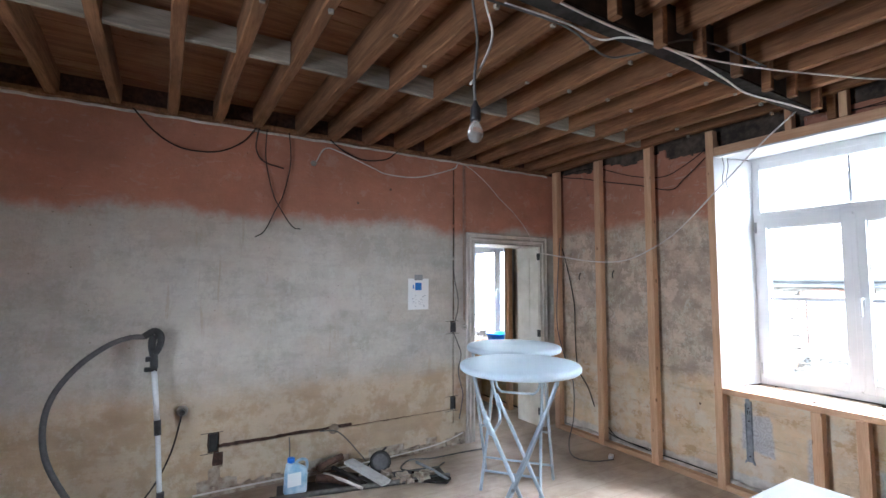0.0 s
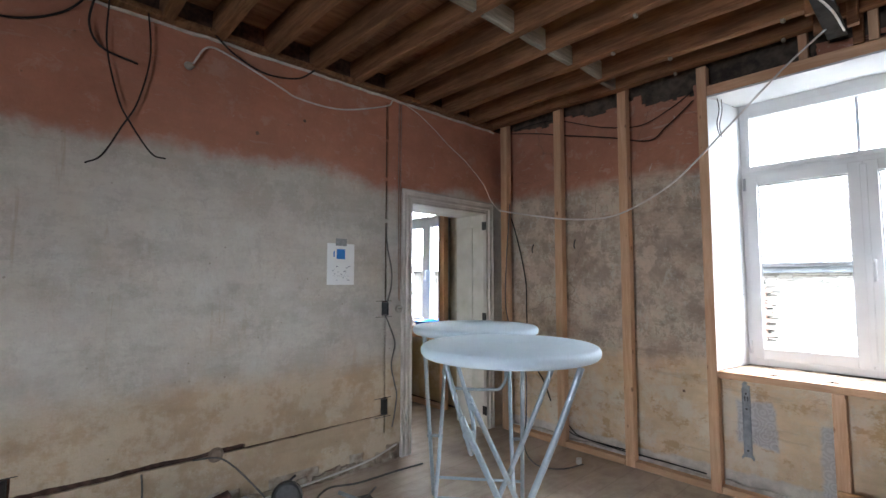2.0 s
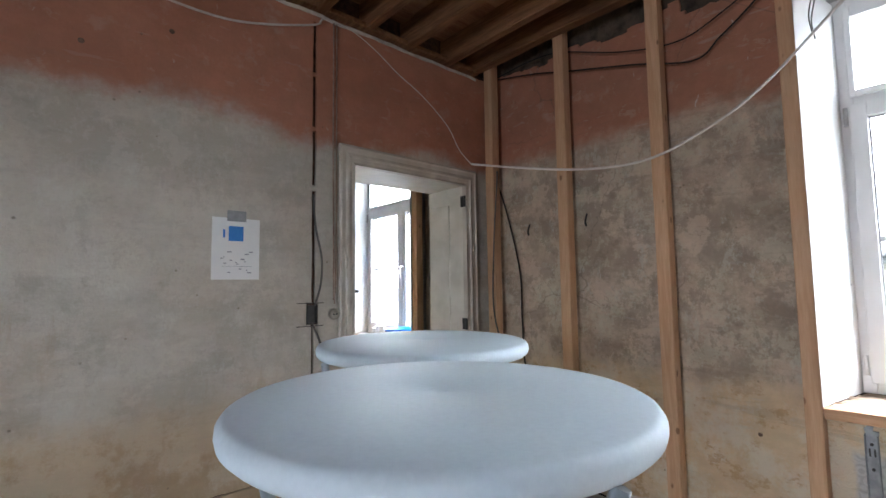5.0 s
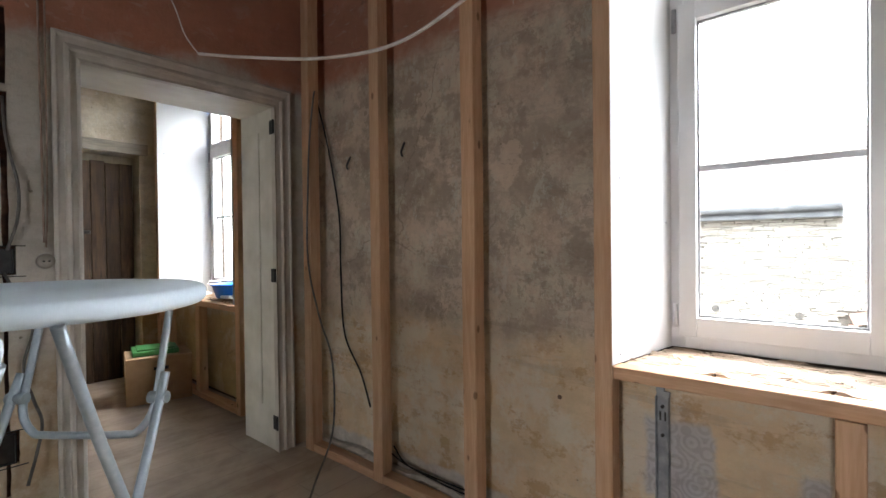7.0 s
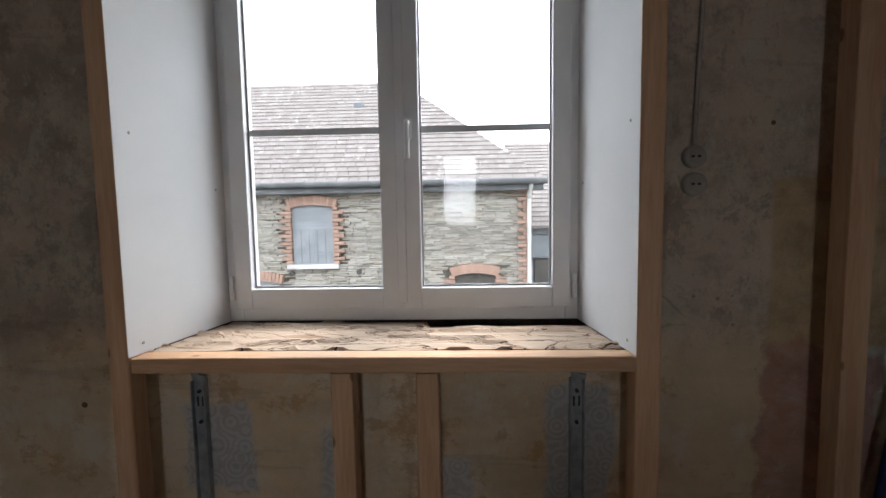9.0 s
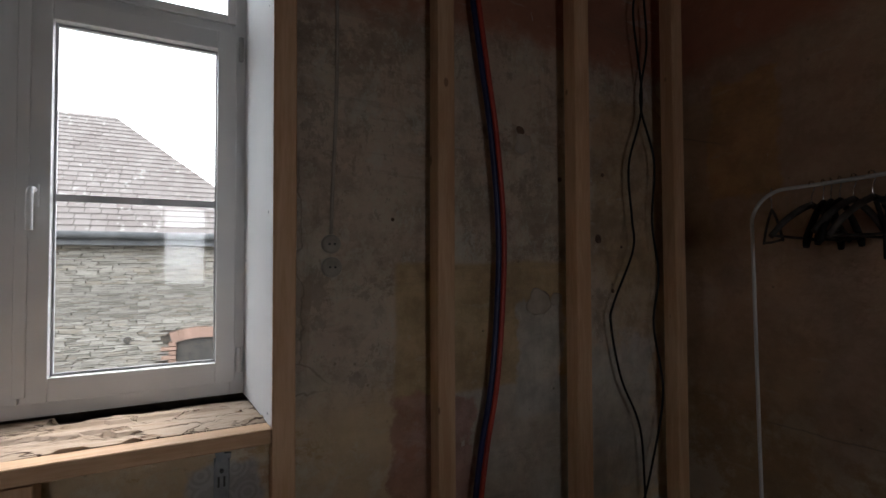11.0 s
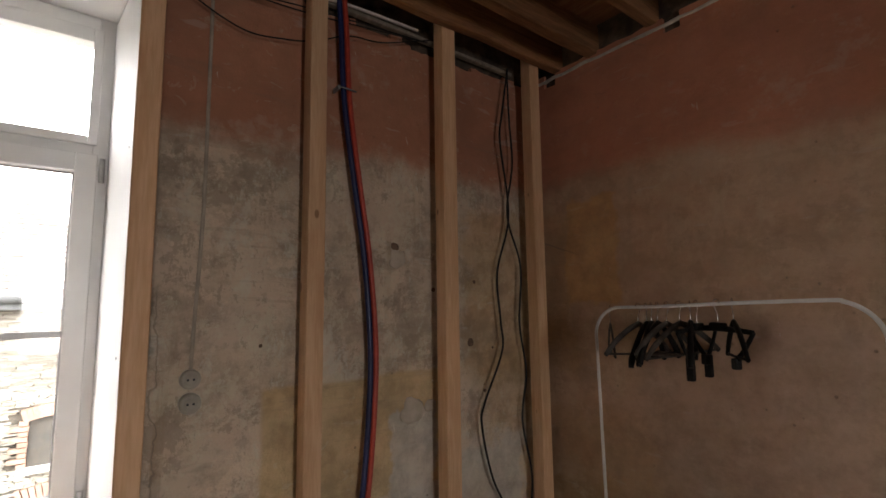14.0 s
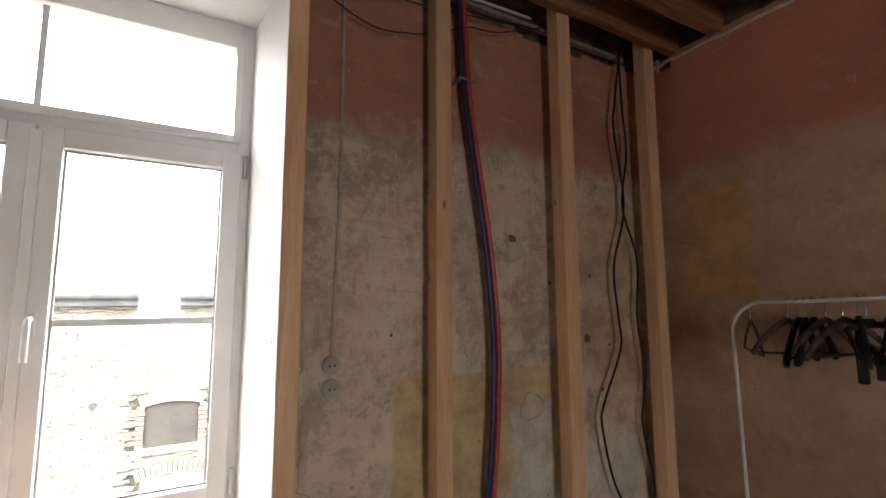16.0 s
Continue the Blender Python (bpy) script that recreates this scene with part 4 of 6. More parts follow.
cable([(2.566, 4.05, 1.84), (2.575, 4.035, 1.66), (2.605, 4.02, 1.48), (2.60, 4.02, 1.34), (2.57, 4.03, 1.22)], 0.006, CABLEGREY, "grey cable coming out of the wall chase")
cable([(2.56, 4.04, 1.13), (2.60, 4.02, 1.02), (2.64, 4.015, 0.90), (2.61, 4.02, 0.74), (2.64, 4.02, 0.60), (2.665, 4.02, 0.50), (2.645, 4.015, 0.38), (2.615, 4.01, 0.26)], 0.006, CABLEGREY, "grey cable dangling from a wall box")
cable([(2.678, 4.03, 2.87), (2.678, 4.032, 2.2), (2.682, 4.03, 1.6), (2.684, 4.03, 1.25)], 0.004, WALLCABLE, "cable clipped beside the doorway")
cable([(2.698, 4.03, 2.87), (2.70, 4.032, 2.1), (2.697, 4.03, 1.45), (2.69, 4.03, 1.23)], 0.0035, WALLCABLE, "grey cable clipped beside the doorway")
cable([(3.98, 3.95, 2.18), (3.90, 3.86, 2.12), (3.86, 3.85, 1.85), (3.86, 3.873, 1.575), (3.86, 3.883, 1.142), (3.86, 3.778, 0.816), (3.86, 3.66, 0.571), (3.85, 3.65, 0.188), (3.62, 3.5, 0.012), (3.36, 3.2, 0.012), (3.42, 3.02, 0.012), (3.62, 2.95, 0.012)], 0.0055, CABLEGREY, "grey cable hanging in the corner and lying on the floor")
cable([(3.98, 3.96, 2.16), (3.98, 3.839, 1.822), (3.98, 3.738, 1.407), (3.98, 3.729, 1.073), (3.98, 3.70, 0.708), (3.975, 3.551, 0.50), (3.97, 3.467, 0.325)], 0.0055, CABLEBLACK, "dark cable hanging between the studs")
PALEMORTAR = plain("pale_lime_mortar", (0.42, 0.39, 0.345), (0.62, 0.59, 0.54), 16, 0.95, 0.008)
part("mortar_fillet", beam(B(), 3.948, 4.014, -1.35, 3.98, 0.0, 0.055, 1, 0.10, 0.014, 0.02), PALEMORTAR, wall_e, "crumbling pale mortar at the foot of the wall")
part("plaster_edge", beam(B(), WEST, 3.88, 4.030, 4.046, 2.874, 2.893, 0, 0.07, 0.005, 0.004), PALEMORTAR, wall_n, "ragged pale edge of the plaster")
part("plaster_edge", beam(B(), 1.2, 4.0, -1.388, -1.372, 2.885, 2.902, 0, 0.07, 0.005, 0.004), PALEMORTAR, wall_s, "ragged pale edge of the plaster")
cable([(3.985, 3.30, 0.15), (3.972, 3.2, 0.09), (3.958, 3.0, 0.078), (3.955, 2.8, 0.072), (3.958, 2.5, 0.074), (3.955, 2.2, 0.072)], 0.0045, CABLEBLACK, "black cable lying behind the floor plate")
cable([(3.99, 3.32, 0.10), (3.985, 3.2, 0.075), (3.978, 2.95, 0.074), (3.98, 2.7, 0.078)], 0.004, CABLEBLACK, "black cable end lying behind the floor plate")
cable([(3.985, 3.93, 2.88), (3.965, 3.6, 2.885), (3.96, 3.34, 2.85), (3.96, 2.93, 2.69), (3.96, 2.60, 2.62), (3.96, 2.37, 2.69), (3.96, 2.2, 2.78)], 0.004, CABLEBLACK, "dark cable strung behind the studs")
cable([(3.985, 3.90, 2.865), (3.965, 3.55, 2.78), (3.96, 3.30, 2.705), (3.96, 2.86, 2.585), (3.96, 2.53, 2.485), (3.96, 2.40, 2.56), (3.96, 2.30, 2.63), (3.96, 2.2, 2.71)], 0.005, CABLEBLACK, "dark cable strung behind the studs")
cable([(0.9, 1.30, 2.79), (1.6, 1.33, 2.785), (2.2, 1.31, 2.775), (2.6, 1.33, 2.76), (3.0, 1.40, 2.785), (3.4, 1.345, 2.78), (3.7, 1.33, 2.785)], 0.0055, CABLEWHITE, "white cable running along the steel beam")
cable([(1.25, 1.55, 2.87), (1.57, 1.50, 2.85), (1.735, 1.443, 2.79), (1.85, 1.35, 2.785), (2.305, 1.29, 2.785), (2.75, 1.20, 2.80), (3.15, 1.09, 2.82), (3.60, 0.94, 2.84), (3.96, 0.70, 2.85)], 0.0048, CABLEWHITE, "white cable strung under the joists")
cable([(1.0, 1.46, 2.78), (1.5, 1.44, 2.785), (1.8, 1.47, 2.74), (2.0, 1.45, 2.79), (2.3, 1.30, 2.88), (2.9, 1.25, 2.87)], 0.005, CABLEGREY, "grey cable draped along the steel beam")
for k in range(2):
    cable([(3.97, 1.30, 2.80 + 0.02 * k), (3.975, 0.9, 2.82 - 0.03 * k), (3.965, 0.5, 2.79 - 0.03 * k), (3.96, 0.12, 2.79 + 0.02 * k), (3.96, -0.3, 2.84 + 0.01 * k), (3.97, -0.55, 2.88)], 0.003, CABLEBLACK, "black cable slung across the top of the wall")
cable([(3.985, 0.60, 2.80), (3.97, 0.46, 2.695), (3.97, 0.30, 2.638), (3.965, 0.16, 2.65), (3.96, 0.035, 2.682), (3.96, -0.125, 2.76), (3.965, -0.295, 2.79), (3.97, -0.57, 2.90)], 0.003, CABLEBLACK, "black cable slung across the top of the wall")
cable([(3.97, 0.45, 2.82), (3.97, 0.25, 2.86), (3.96, -0.1, 2.90), (3.98, -0.5, 2.93)], 0.007, CABLEWHITE, "white cable along the wall top")
solid("junction_box", block(B(), 3.955, 4.0, 0.40, 0.48, 2.78, 2.85, 0.006), CERAMIC, "old cream junction box on the wall", "junction box")
cable([(3.95, -1.09, 2.90), (3.95, -1.035, 2.62), (3.95, -1.015, 2.46), (3.95, -1.065, 2.06), (3.95, -0.97, 1.75), (3.95, -0.985, 1.5), (3.95, -0.99, 1.345), (3.95, -0.86, 1.10), (3.95, -0.84, 1.0), (3.95, -0.90, 0.75), (3.95, -1.02, 0.5), (3.95, -1.05, 0.15)], 0.0055, CABLEBLACK, "black cable hanging between the studs")
cable([(3.96, -1.095, 2.90), (3.96, -1.10, 2.62), (3.955, -1.11, 2.35), (3.955, -1.06, 2.06), (3.955, -1.15, 1.79), (3.955, -1.13, 1.48), (3.955, -1.17, 1.22), (3.955, -1.13, 0.98), (3.955, -1.19, 0.65), (3.955, -1.1, 0.3), (3.955, -1.0, 0.06)], 0.0055, CABLEBLACK, "black cable hanging between the studs")
cable([(3.955, -1.3, 2.0), (3.95, -1.31, 1.2), (3.95, -1.30, 0.9), (3.955, -1.31, 0.3), (3.955, -1.3, 0.05)], 0.006, CABLEBLACK, "dark cable in the wall corner")
solid("cable_ledge", beam(B(), 3.975, 4.008, -1.15, 0.0, 2.885, 2.905, 1, 0.2, 0.003), BLOCK, "pale painted batten along the wall top", "batten", kind="structure")
for dy, m, lab in ((0.0128, PIPEBLUE, "dark blue corrugated conduit hanging down the wall"), (-0.0128, PIPERED, "red corrugated conduit hanging down the wall")):
    solid("conduit_pipe", tube(B(), [(3.955, -0.07 + dy, 3.06), (3.955, -0.094 + dy, 2.80), (3.952, -0.113 + dy, 2.45), (3.95, -0.164 + dy, 2.087), (3.948, -0.207 + dy, 1.80), (3.948, -0.238 + dy, 1.447), (3.948, -0.234 + dy, 1.17), (3.948, -0.203 + dy, 0.823), (3.948, -0.15 + dy, 0.55), (3.948, -0.11 + dy, 0.25), (3.95, -0.10 + dy, 0.0)], 0.0118, 12, 26, True, 0.0005), m, lab, "pipe", "conduit pipes")
bm = B()
tube(bm, [(3.932, -0.065, 2.505), (3.932, -0.145, 2.50)], 0.004, 6, 2)
block(bm, 3.93, 3.985, -0.07, -0.062, 2.49, 2.51, 0.001)
solid("pipe_clip", bm, GALV, "small metal pipe clip", "clip")


for k in range(2):
    cable([(3.90 + 0.06 * k, 2.03 - 0.01 * k, 2.664), (3.905 + 0.06 * k, 2.02, 2.58), (3.90 + 0.055 * k, 2.035, 2.48), (3.93 + 0.05 * k, 2.03, 2.40)], 0.003, CABLEGREY, "thin grey wire hanging in the window reveal")

# ---- sockets, switches and wall boxes ----
OLDPLASTER = plain("old_filler", (0.33, 0.285, 0.235), (0.45, 0.40, 0.34), 14, 0.9, 0.004)

def round_socket(name, x, y, z, nx, ny, r, label):
    """A round bakelite fitting on a wall with the normal (nx, ny)."""
    t = thing(name, label, "socket", at=(x, y, z))
    turn = Matrix.Rotation(radians(90), 3, 'Y') if nx else Matrix.Rotation(radians(90), 3, 'X')
    sgn = -1 if nx < 0 else 1
    bm = lathe(B(), [(r, 0), (r, 0.012), (r * 0.93, 0.022), (r * 0.6, 0.026), (r * 0.55, 0.02), (r * 0.1, 0.02)], (0, 0, 0), 28)
    bmesh.ops.rotate(bm, verts=bm.verts, cent=(0, 0, 0), matrix=turn)
    if sgn < 0:
        bmesh.ops.scale(bm, vec=(-1, 1, 1), verts=bm.verts)
    bmesh.ops.recalc_face_normals(bm, faces=bm.faces)
    part("body", bm, CERAMIC, t)
    bm = B()
    for k in (-1, 1):
        if nx:
            block(bm, sgn * 0.02, sgn * 0.0275, k * 0.009 - 0.003, k * 0.009 + 0.003, -0.003, 0.003)
        else:
            block(bm, k * 0.009 - 0.003, k * 0.009 + 0.003, -0.0275, -0.02, -0.003, 0.003)
    part("socket_hole", bm, BLACK, t)
    return t


round_socket("wall_socket", 4.009, 0.428, 1.275, -1, 0, 0.035, "round old cream wall socket below a switch")
round_socket("wall_switch", 4.009, 0.430, 1.355, -1, 0, 0.033, "round old cream wall switch above a socket")
round_socket("wall_socket", 2.688, 4.039, 1.172, 0, -1, 0.032, "round old cream wall socket beside the doorway")
round_socket("wall_socket", 0.165, 4.039, 0.67, 0, -1, 0.04, "round white wall socket with a plugged-in cable")
cable([(4.0, 0.41, 2.84), (4.0, 0.41, 2.3), (4.0, 0.412, 1.9), (4.0, 0.425, 1.55), (4.0, 0.43, 1.39)], 0.0065, OLDPLASTER, "plaster-coated cable running down to the switch")
for x, z, h in ((2.561, 1.175, 0.10), (2.557, 0.415, 0.12), (0.385, 0.40, 0.13)):
    t = thing("wall_box", "black recessed electrical wall box in a chased hole", "wall box", "wall boxes")
    bm = B()
    w = 0.026
    for a in ((x - w - 0.004, x - w, 4.036, 4.058, z - h / 2, z + h / 2), (x + w, x + w + 0.004, 4.036, 4.058, z - h / 2, z + h / 2), (x - w, x + w, 4.036, 4.058, z - h / 2, z - h / 2 + 0.004), (x - w, x + w, 4.036, 4.058, z + h / 2 - 0.004, z + h / 2), (x - w, x + w, 4.054, 4.0585, z - h / 2, z + h / 2)):
        block(bm, *a, 0.0008)
    part("body", bm, BLACK, t)
    for s in (-1, 1):
        part("cut_mark", block(B(), x - 0.09, x + 0.065, 4.0365, 4.0395, z + s * (h / 2 + 0.012) - 0.002, z + s * (h / 2 + 0.012) + 0.002), BLACK, t, "dark saw cut past the corner of the hole")
bm = B()
lathe(bm, [(0.02, 0), (0.026, 0.012), (0.02, 0.022), (0.008, 0.028)], (0, 0, 0), 14)
bmesh.ops.rotate(bm, verts=bm.verts, cent=(0, 0, 0), matrix=Matrix.Rotation(radians(90), 3, 'X'))
bmesh.ops.translate(bm, verts=bm.verts, vec=(1.10, 4.039, 2.673))
block(bm, 1.07, 1.13, 4.015, 4.022, 2.668, 2.678, 0.002)
solid("wall_hook", bm, CERAMIC, "old cream fixing on the pink plaster", "fixing")
bm = B()
lathe(bm, [(0.04, 0), (0.045, 0.008), (0.03, 0.016), (0.01, 0.018)], (0, 0, 0), 14, False)
bmesh.ops.rotate(bm, verts=bm.verts, cent=(0, 0, 0), matrix=Matrix.Rotation(radians(90), 3, 'X'))
bmesh.ops.translate(bm, verts=bm.verts, vec=(1.327, 4.039, 0.36))
solid("plaster_dab", bm, MORTAR, "round dab of plaster on the cable chase", "plaster dab")
cable([(1.20, 4.03, 0.36), (1.33, 4.0, 0.35), (1.42, 3.98, 0.28), (1.52, 3.95, 0.16), (1.58, 3.9, 0.08)], 0.005, CABLEGREY, "grey cable coming out of the chase")
cable([(0.95, 4.03, 0.35), (0.955, 4.02, 0.25), (0.95, 4.01, 0.12)], 0.005, CABLEGREY, "grey cable end hanging from the chase")
cable([(0.25, 3.97, 0.06), (0.5, 3.985, 0.055), (0.8, 3.99, 0.05), (1.1, 4.0, 0.045), (1.5, 4.0, 0.03), (2.0, 3.985, 0.045), (2.4, 3.99, 0.07), (2.66, 4.01, 0.12)], 0.007, CABLEWHITE, "white cable lying along the foot of the wall")
cable([(2.75, 3.80, 0.008), (2.5, 3.82, 0.01), (2.2, 3.84, 0.008), (2.0, 3.9, 0.01), (1.85, 3.75, 0.008), (2.05, 3.6, 0.01), (2.25, 3.7, 0.008)], 0.007, CABLEGREY, "grey cable coiled on the floor")
cable([(0.165, 4.0, 0.67), (0.15, 3.97, 0.60), (0.10, 3.95, 0.40), (0.0, 3.92, 0.20), (-0.15, 3.88, 0.04), (-0.3, 3.8, 0.01)], 0.006, CABLEBLACK, "black mains lead hanging from the socket")
bm = lathe(B(), [(0.018, 0), (0.02, 0.03), (0.012, 0.045)], (0, 0, 0), 14)
bmesh.ops.rotate(bm, verts=bm.verts, cent=(0, 0, 0), matrix=Matrix.Rotation(radians(90), 3, 'X'))
bmesh.ops.translate(bm, verts=bm.verts, vec=(0.165, 4.012, 0.67))
solid("plug", bm, BLACK, "black mains plug in the wall socket", "plug")

def plaster_dab(y, z, r, material, name, label, depth=0.004):
    """An uneven dab on the east plaster."""
    bm = lathe(B(), [(r, 0), (r * 0.9, depth * 0.6), (r * 0.45, depth), (r * 0.1, depth * 0.8)], (0, 0, 0), 18)
    for v in bm.verts:
        k = 1 + 0.45 * noise.noise((v.co.x * 30 + y * 9, v.co.y * 30, z * 5))
        v.co.x, v.co.y = v.co.x * k, v.co.y * k
    bmesh.ops.rotate(bm, verts=bm.verts, cent=(0, 0, 0), matrix=Matrix.Rotation(radians(-90), 3, 'Y'))
    bmesh.ops.translate(bm, verts=bm.verts, vec=(4.010, y, z))
    return solid(name, bm, material, label, "filler patch" if name == "filler_patch" else "wall hole", name.replace("_", " ") + " on the wall")


PALEFILLER = plain("pale_filler", (0.40, 0.345, 0.28), (0.52, 0.455, 0.38), 18, 0.9, 0.004)
for y, z, r in ((-0.47, 1.11, 0.062), (-0.57, 1.12, 0.03), (-0.40, 1.80, 0.045)):
    plaster_dab(y, z, r, PALEFILLER, "filler_patch", "uneven pale dab of filler on the plaster")
RUST = plain("dark_brown_plug", (0.10, 0.06, 0.04), (0.19, 0.12, 0.08), 40, 0.9)
for y, z, r in ((-0.829, 1.397, 0.022), (-0.384, 1.853, 0.020), (-0.86, 1.70, 0.011), (-0.60, 1.66, 0.010), (-0.98, 1.36, 0.008), (0.20, 1.45, 0.008), (-0.92, 1.15, 0.010), (-0.75, 2.45, 0.009), (2.35, 0.60, 0.010)):
    plaster_dab(y, z, r, RUST, "plaster_hole", "small brown plugged hole in the plaster", 0.003)
for x, z in ((1.849, 2.52), (1.52, 2.36)):
    bm = lathe(B(), [(0.012, 0), (0.010, 0.003), (0.004, 0.0035)], (0, 0, 0), 12)
    bmesh.ops.rotate(bm, verts=bm.verts, cent=(0, 0, 0), matrix=Matrix.Rotation(radians(90), 3, 'X'))
    bmesh.ops.translate(bm, verts=bm.verts, vec=(x, 4.0395, z))
    solid("plaster_hole", bm, RUST, "small dark nail hole in the plaster", "wall hole", "holes in the pale wall")
con = thing("cable_connector", "small white plug at the end of a floor cable", "plug")
part("body", block(B(), 3.61, 3.68, 2.98, 3.02, 0.0, 0.035, 0.008, Matrix.Rotation(0.5, 4, 'Z')), PVC, con)

# ---- paper on the wall ----
sheet = thing("notice_sheet", "white printed sheet with a blue square taped to the wall", "poster")
part("paper", block(B(), 2.042, 2.268, 4.0355, 4.037, 1.366, 1.668), PAPER, sheet)
part("tape", block(B(), 2.11, 2.20, 4.0335, 4.0353, 1.652, 1.705), TAPE, sheet, "grey adhesive tape")
bm = B()
block(bm, 2.118, 2.188, 4.0342, 4.0353, 1.555, 1.628)
block(bm, 2.092, 2.102, 4.0342, 4.0353, 1.57, 1.61)
part("print", bm, BLUEINK, sheet, "blue printed square")
bm = B()
for i in range(16):
    x, z = random.uniform(2.08, 2.235), random.uniform(1.385, 1.50)
    block(bm, x, x + random.choice((0.006, 0.012, 0.02)), 4.0345, 4.0353, z, z + 0.005)
block(bm, 2.09, 2.23, 4.0345, 4.0353, 1.43, 1.4315)
part("print", bm, GREYINK, sheet, "small unreadable grey print")

# ---- radiator brackets and floor board ----
for y, lean in ((1.956, 0.0), (0.767, 0.0)):
    t = thing("radiator_bracket", "bare galvanised steel radiator bracket on the wall", "bracket", "radiator brackets")
    bm = B()
    block(bm, 3.998, 4.008, y - 0.022, y + 0.022, 0.235, 0.69, 0.002)
    block(bm, 3.982, 3.998, y - 0.022, y - 0.018, 0.24, 0.685, 0.001)
    block(bm, 3.982, 3.998, y + 0.018, y + 0.022, 0.24, 0.685, 0.001)
    part("body", bm, GALV, t)
    part("hook", prism(B(), [(3.985, y - 0.024, 0.688), (3.985, y + 0.014, 0.688), (3.985, y + 0.020, 0.712), (3.985, y + 0.006, 0.730), (3.985, y - 0.010, 0.722), (3.985, y - 0.006, 0.706), (3.985, y - 0.026, 0.704)], (0.012, 0, 0)), GALV, t, "bent steel hook at the top")
    for k in (-1, 1):
        part("foot", prism(B(), [(3.986, y + k * 0.012, 0.262), (3.986, y + k * 0.022, 0.262), (3.986, y + k * 0.036, 0.235), (3.986, y + k * 0.034, 0.222), (3.986, y + k * 0.020, 0.236)], (0.012, 0, 0)), GALV, t, "flared steel foot")
        part("slot", block(B(), 3.9968, 3.9979, y + k * 0.008 - 0.003, y + k * 0.008 + 0.003, 0.60, 0.632), BLACK, t, "dark slot")
    for z in (0.65, 0.55, 0.28):
        bm = tube(B(), [(3.99, y, z), (3.9978, y, z)], 0.006, 8, 2)
        part("bolt", bm, BLACK, t)
solid("offcut_board", block(B(), 3.845, 3.868, 1.16, 1.49, 0.0, 0.215, 0.003), CHIP, "short knotty board leaning at the foot of the studs", "board")
for y, z in ((3.664, 1.712), (3.217, 1.731)):
    bm = tube(B(), [(4.012, y, z + 0.03), (3.995, y, z), (3.98, y - 0.005, z - 0.03), (3.985, y - 0.01, z - 0.05)], 0.006, 6, 4)
    solid("wall_hook", bm, BLACK, "small rusty iron hook in the plaster", "hook", "wall hooks")

# ---- vacuum cleaner wand ----
vac = thing("vacuum_wand", "steel vacuum cleaner wand with a grey hose leaning on the wall", "vacuum cleaner")
foot, mid, head = Vector((0.05, 3.76, 0.05)), Vector((0.012, 3.86, 0.62)), Vector((-0.025, 3.92, 1.02))
part("wand", tube(B(), [foot, mid], 0.0165, 14, 2), ALU, vac)
part("wand", tube(B(), [mid, head], 0.0185, 14, 2), ALU, vac)
part("collar", tube(B(), [mid + Vector((0.003, -0.006, -0.05)), mid + Vector((-0.003, 0.006, 0.05))], 0.023, 14, 2), BLACK, vac)
part("collar", tube(B(), [foot + Vector((0, 0, -0.03)), foot + Vector((-0.006, 0.01, 0.16))], 0.024, 14, 2), BLACK, vac)
bm = B()
tube(bm, [head, head + Vector((-0.005, 0.008, 0.08)), head + Vector((-0.02, 0.01, 0.17)), head + Vector((-0.01, 0.01, 0.235))], 0.026, 12, 6)
tube(bm, [head + Vector((0.0, 0, 0.10)), head + Vector((0.03, 0.01, 0.16)), head + Vector((0.03, 0.01, 0.23)), head + Vector((-0.01, 0.01, 0.262)), head + Vector((-0.07, 0.0, 0.225))], 0.024, 12, 6)
block(bm, head.x - 0.06, head.x + 0.02, head.y - 0.02, head.y + 0.02, head.z - 0.02, head.z + 0.01, 0.006)
block(bm, head.x - 0.055, head.x - 0.02, head.y - 0.02, head.y + 0.02, head.z + 0.05, head.z + 0.085, 0.008)
part("handle", bm, BLACK, vac)
part("hose", tube(B(), [(-0.09, 3.92, 1.245), (-0.18, 3.9, 1.245), (-0.30, 3.88, 1.20), (-0.45, 3.86, 1.08), (-0.56, 3.84, 0.92), (-0.60, 3.82, 0.75), (-0.58, 3.80, 0.55), (-0.50, 3.78, 0.36), (-0.38, 3.74, 0.18), (-0.20, 3.68, 0.05), (0.05, 3.60, 0.025)], 0.0175, 12, 22, True, 0.0018), HOSEGREY, vac, "ribbed grey hose")
bm = B()
block(bm, -0.08, 0.20, 3.70, 3.80, 0.004, 0.035, 0.01)
part("floor_head", bm, BLACK, vac)

# ---- clutter at the foot of the north wall ----
rz = lambda a: Matrix.Rotation(radians(a), 4, 'Z')
bm = B()
block(bm, 0.80, 2.15, 3.55, 3.80, 0.002, 0.012, 0.002, rz(-13))
solid("plastic_tray", bm, BLACK, "long flat black plastic sheet on the floor", "tray")
bm = B()
tube(bm, [(0.74, 3.70, 0.03), (2.12, 3.40, 0.03)], 0.018, 8, 2)
solid("gutter_pipe", bm, CABLEGREY, "dark grey pipe lying on the floor", "pipe")
jug = thing("plastic_jug", "half-empty pale blue plastic can with a handle on the floor", "jug", at=(0.94, 3.76, 0.014))
bm = B()
rings = [(0.0, 0.078, 0.052, 0), (0.012, 0.086, 0.058, 0), (0.15, 0.086, 0.058, 0), (0.185, 0.074, 0.05, -0.006), (0.215, 0.045, 0.036, -0.025), (0.235, 0.026, 0.026, -0.035)]
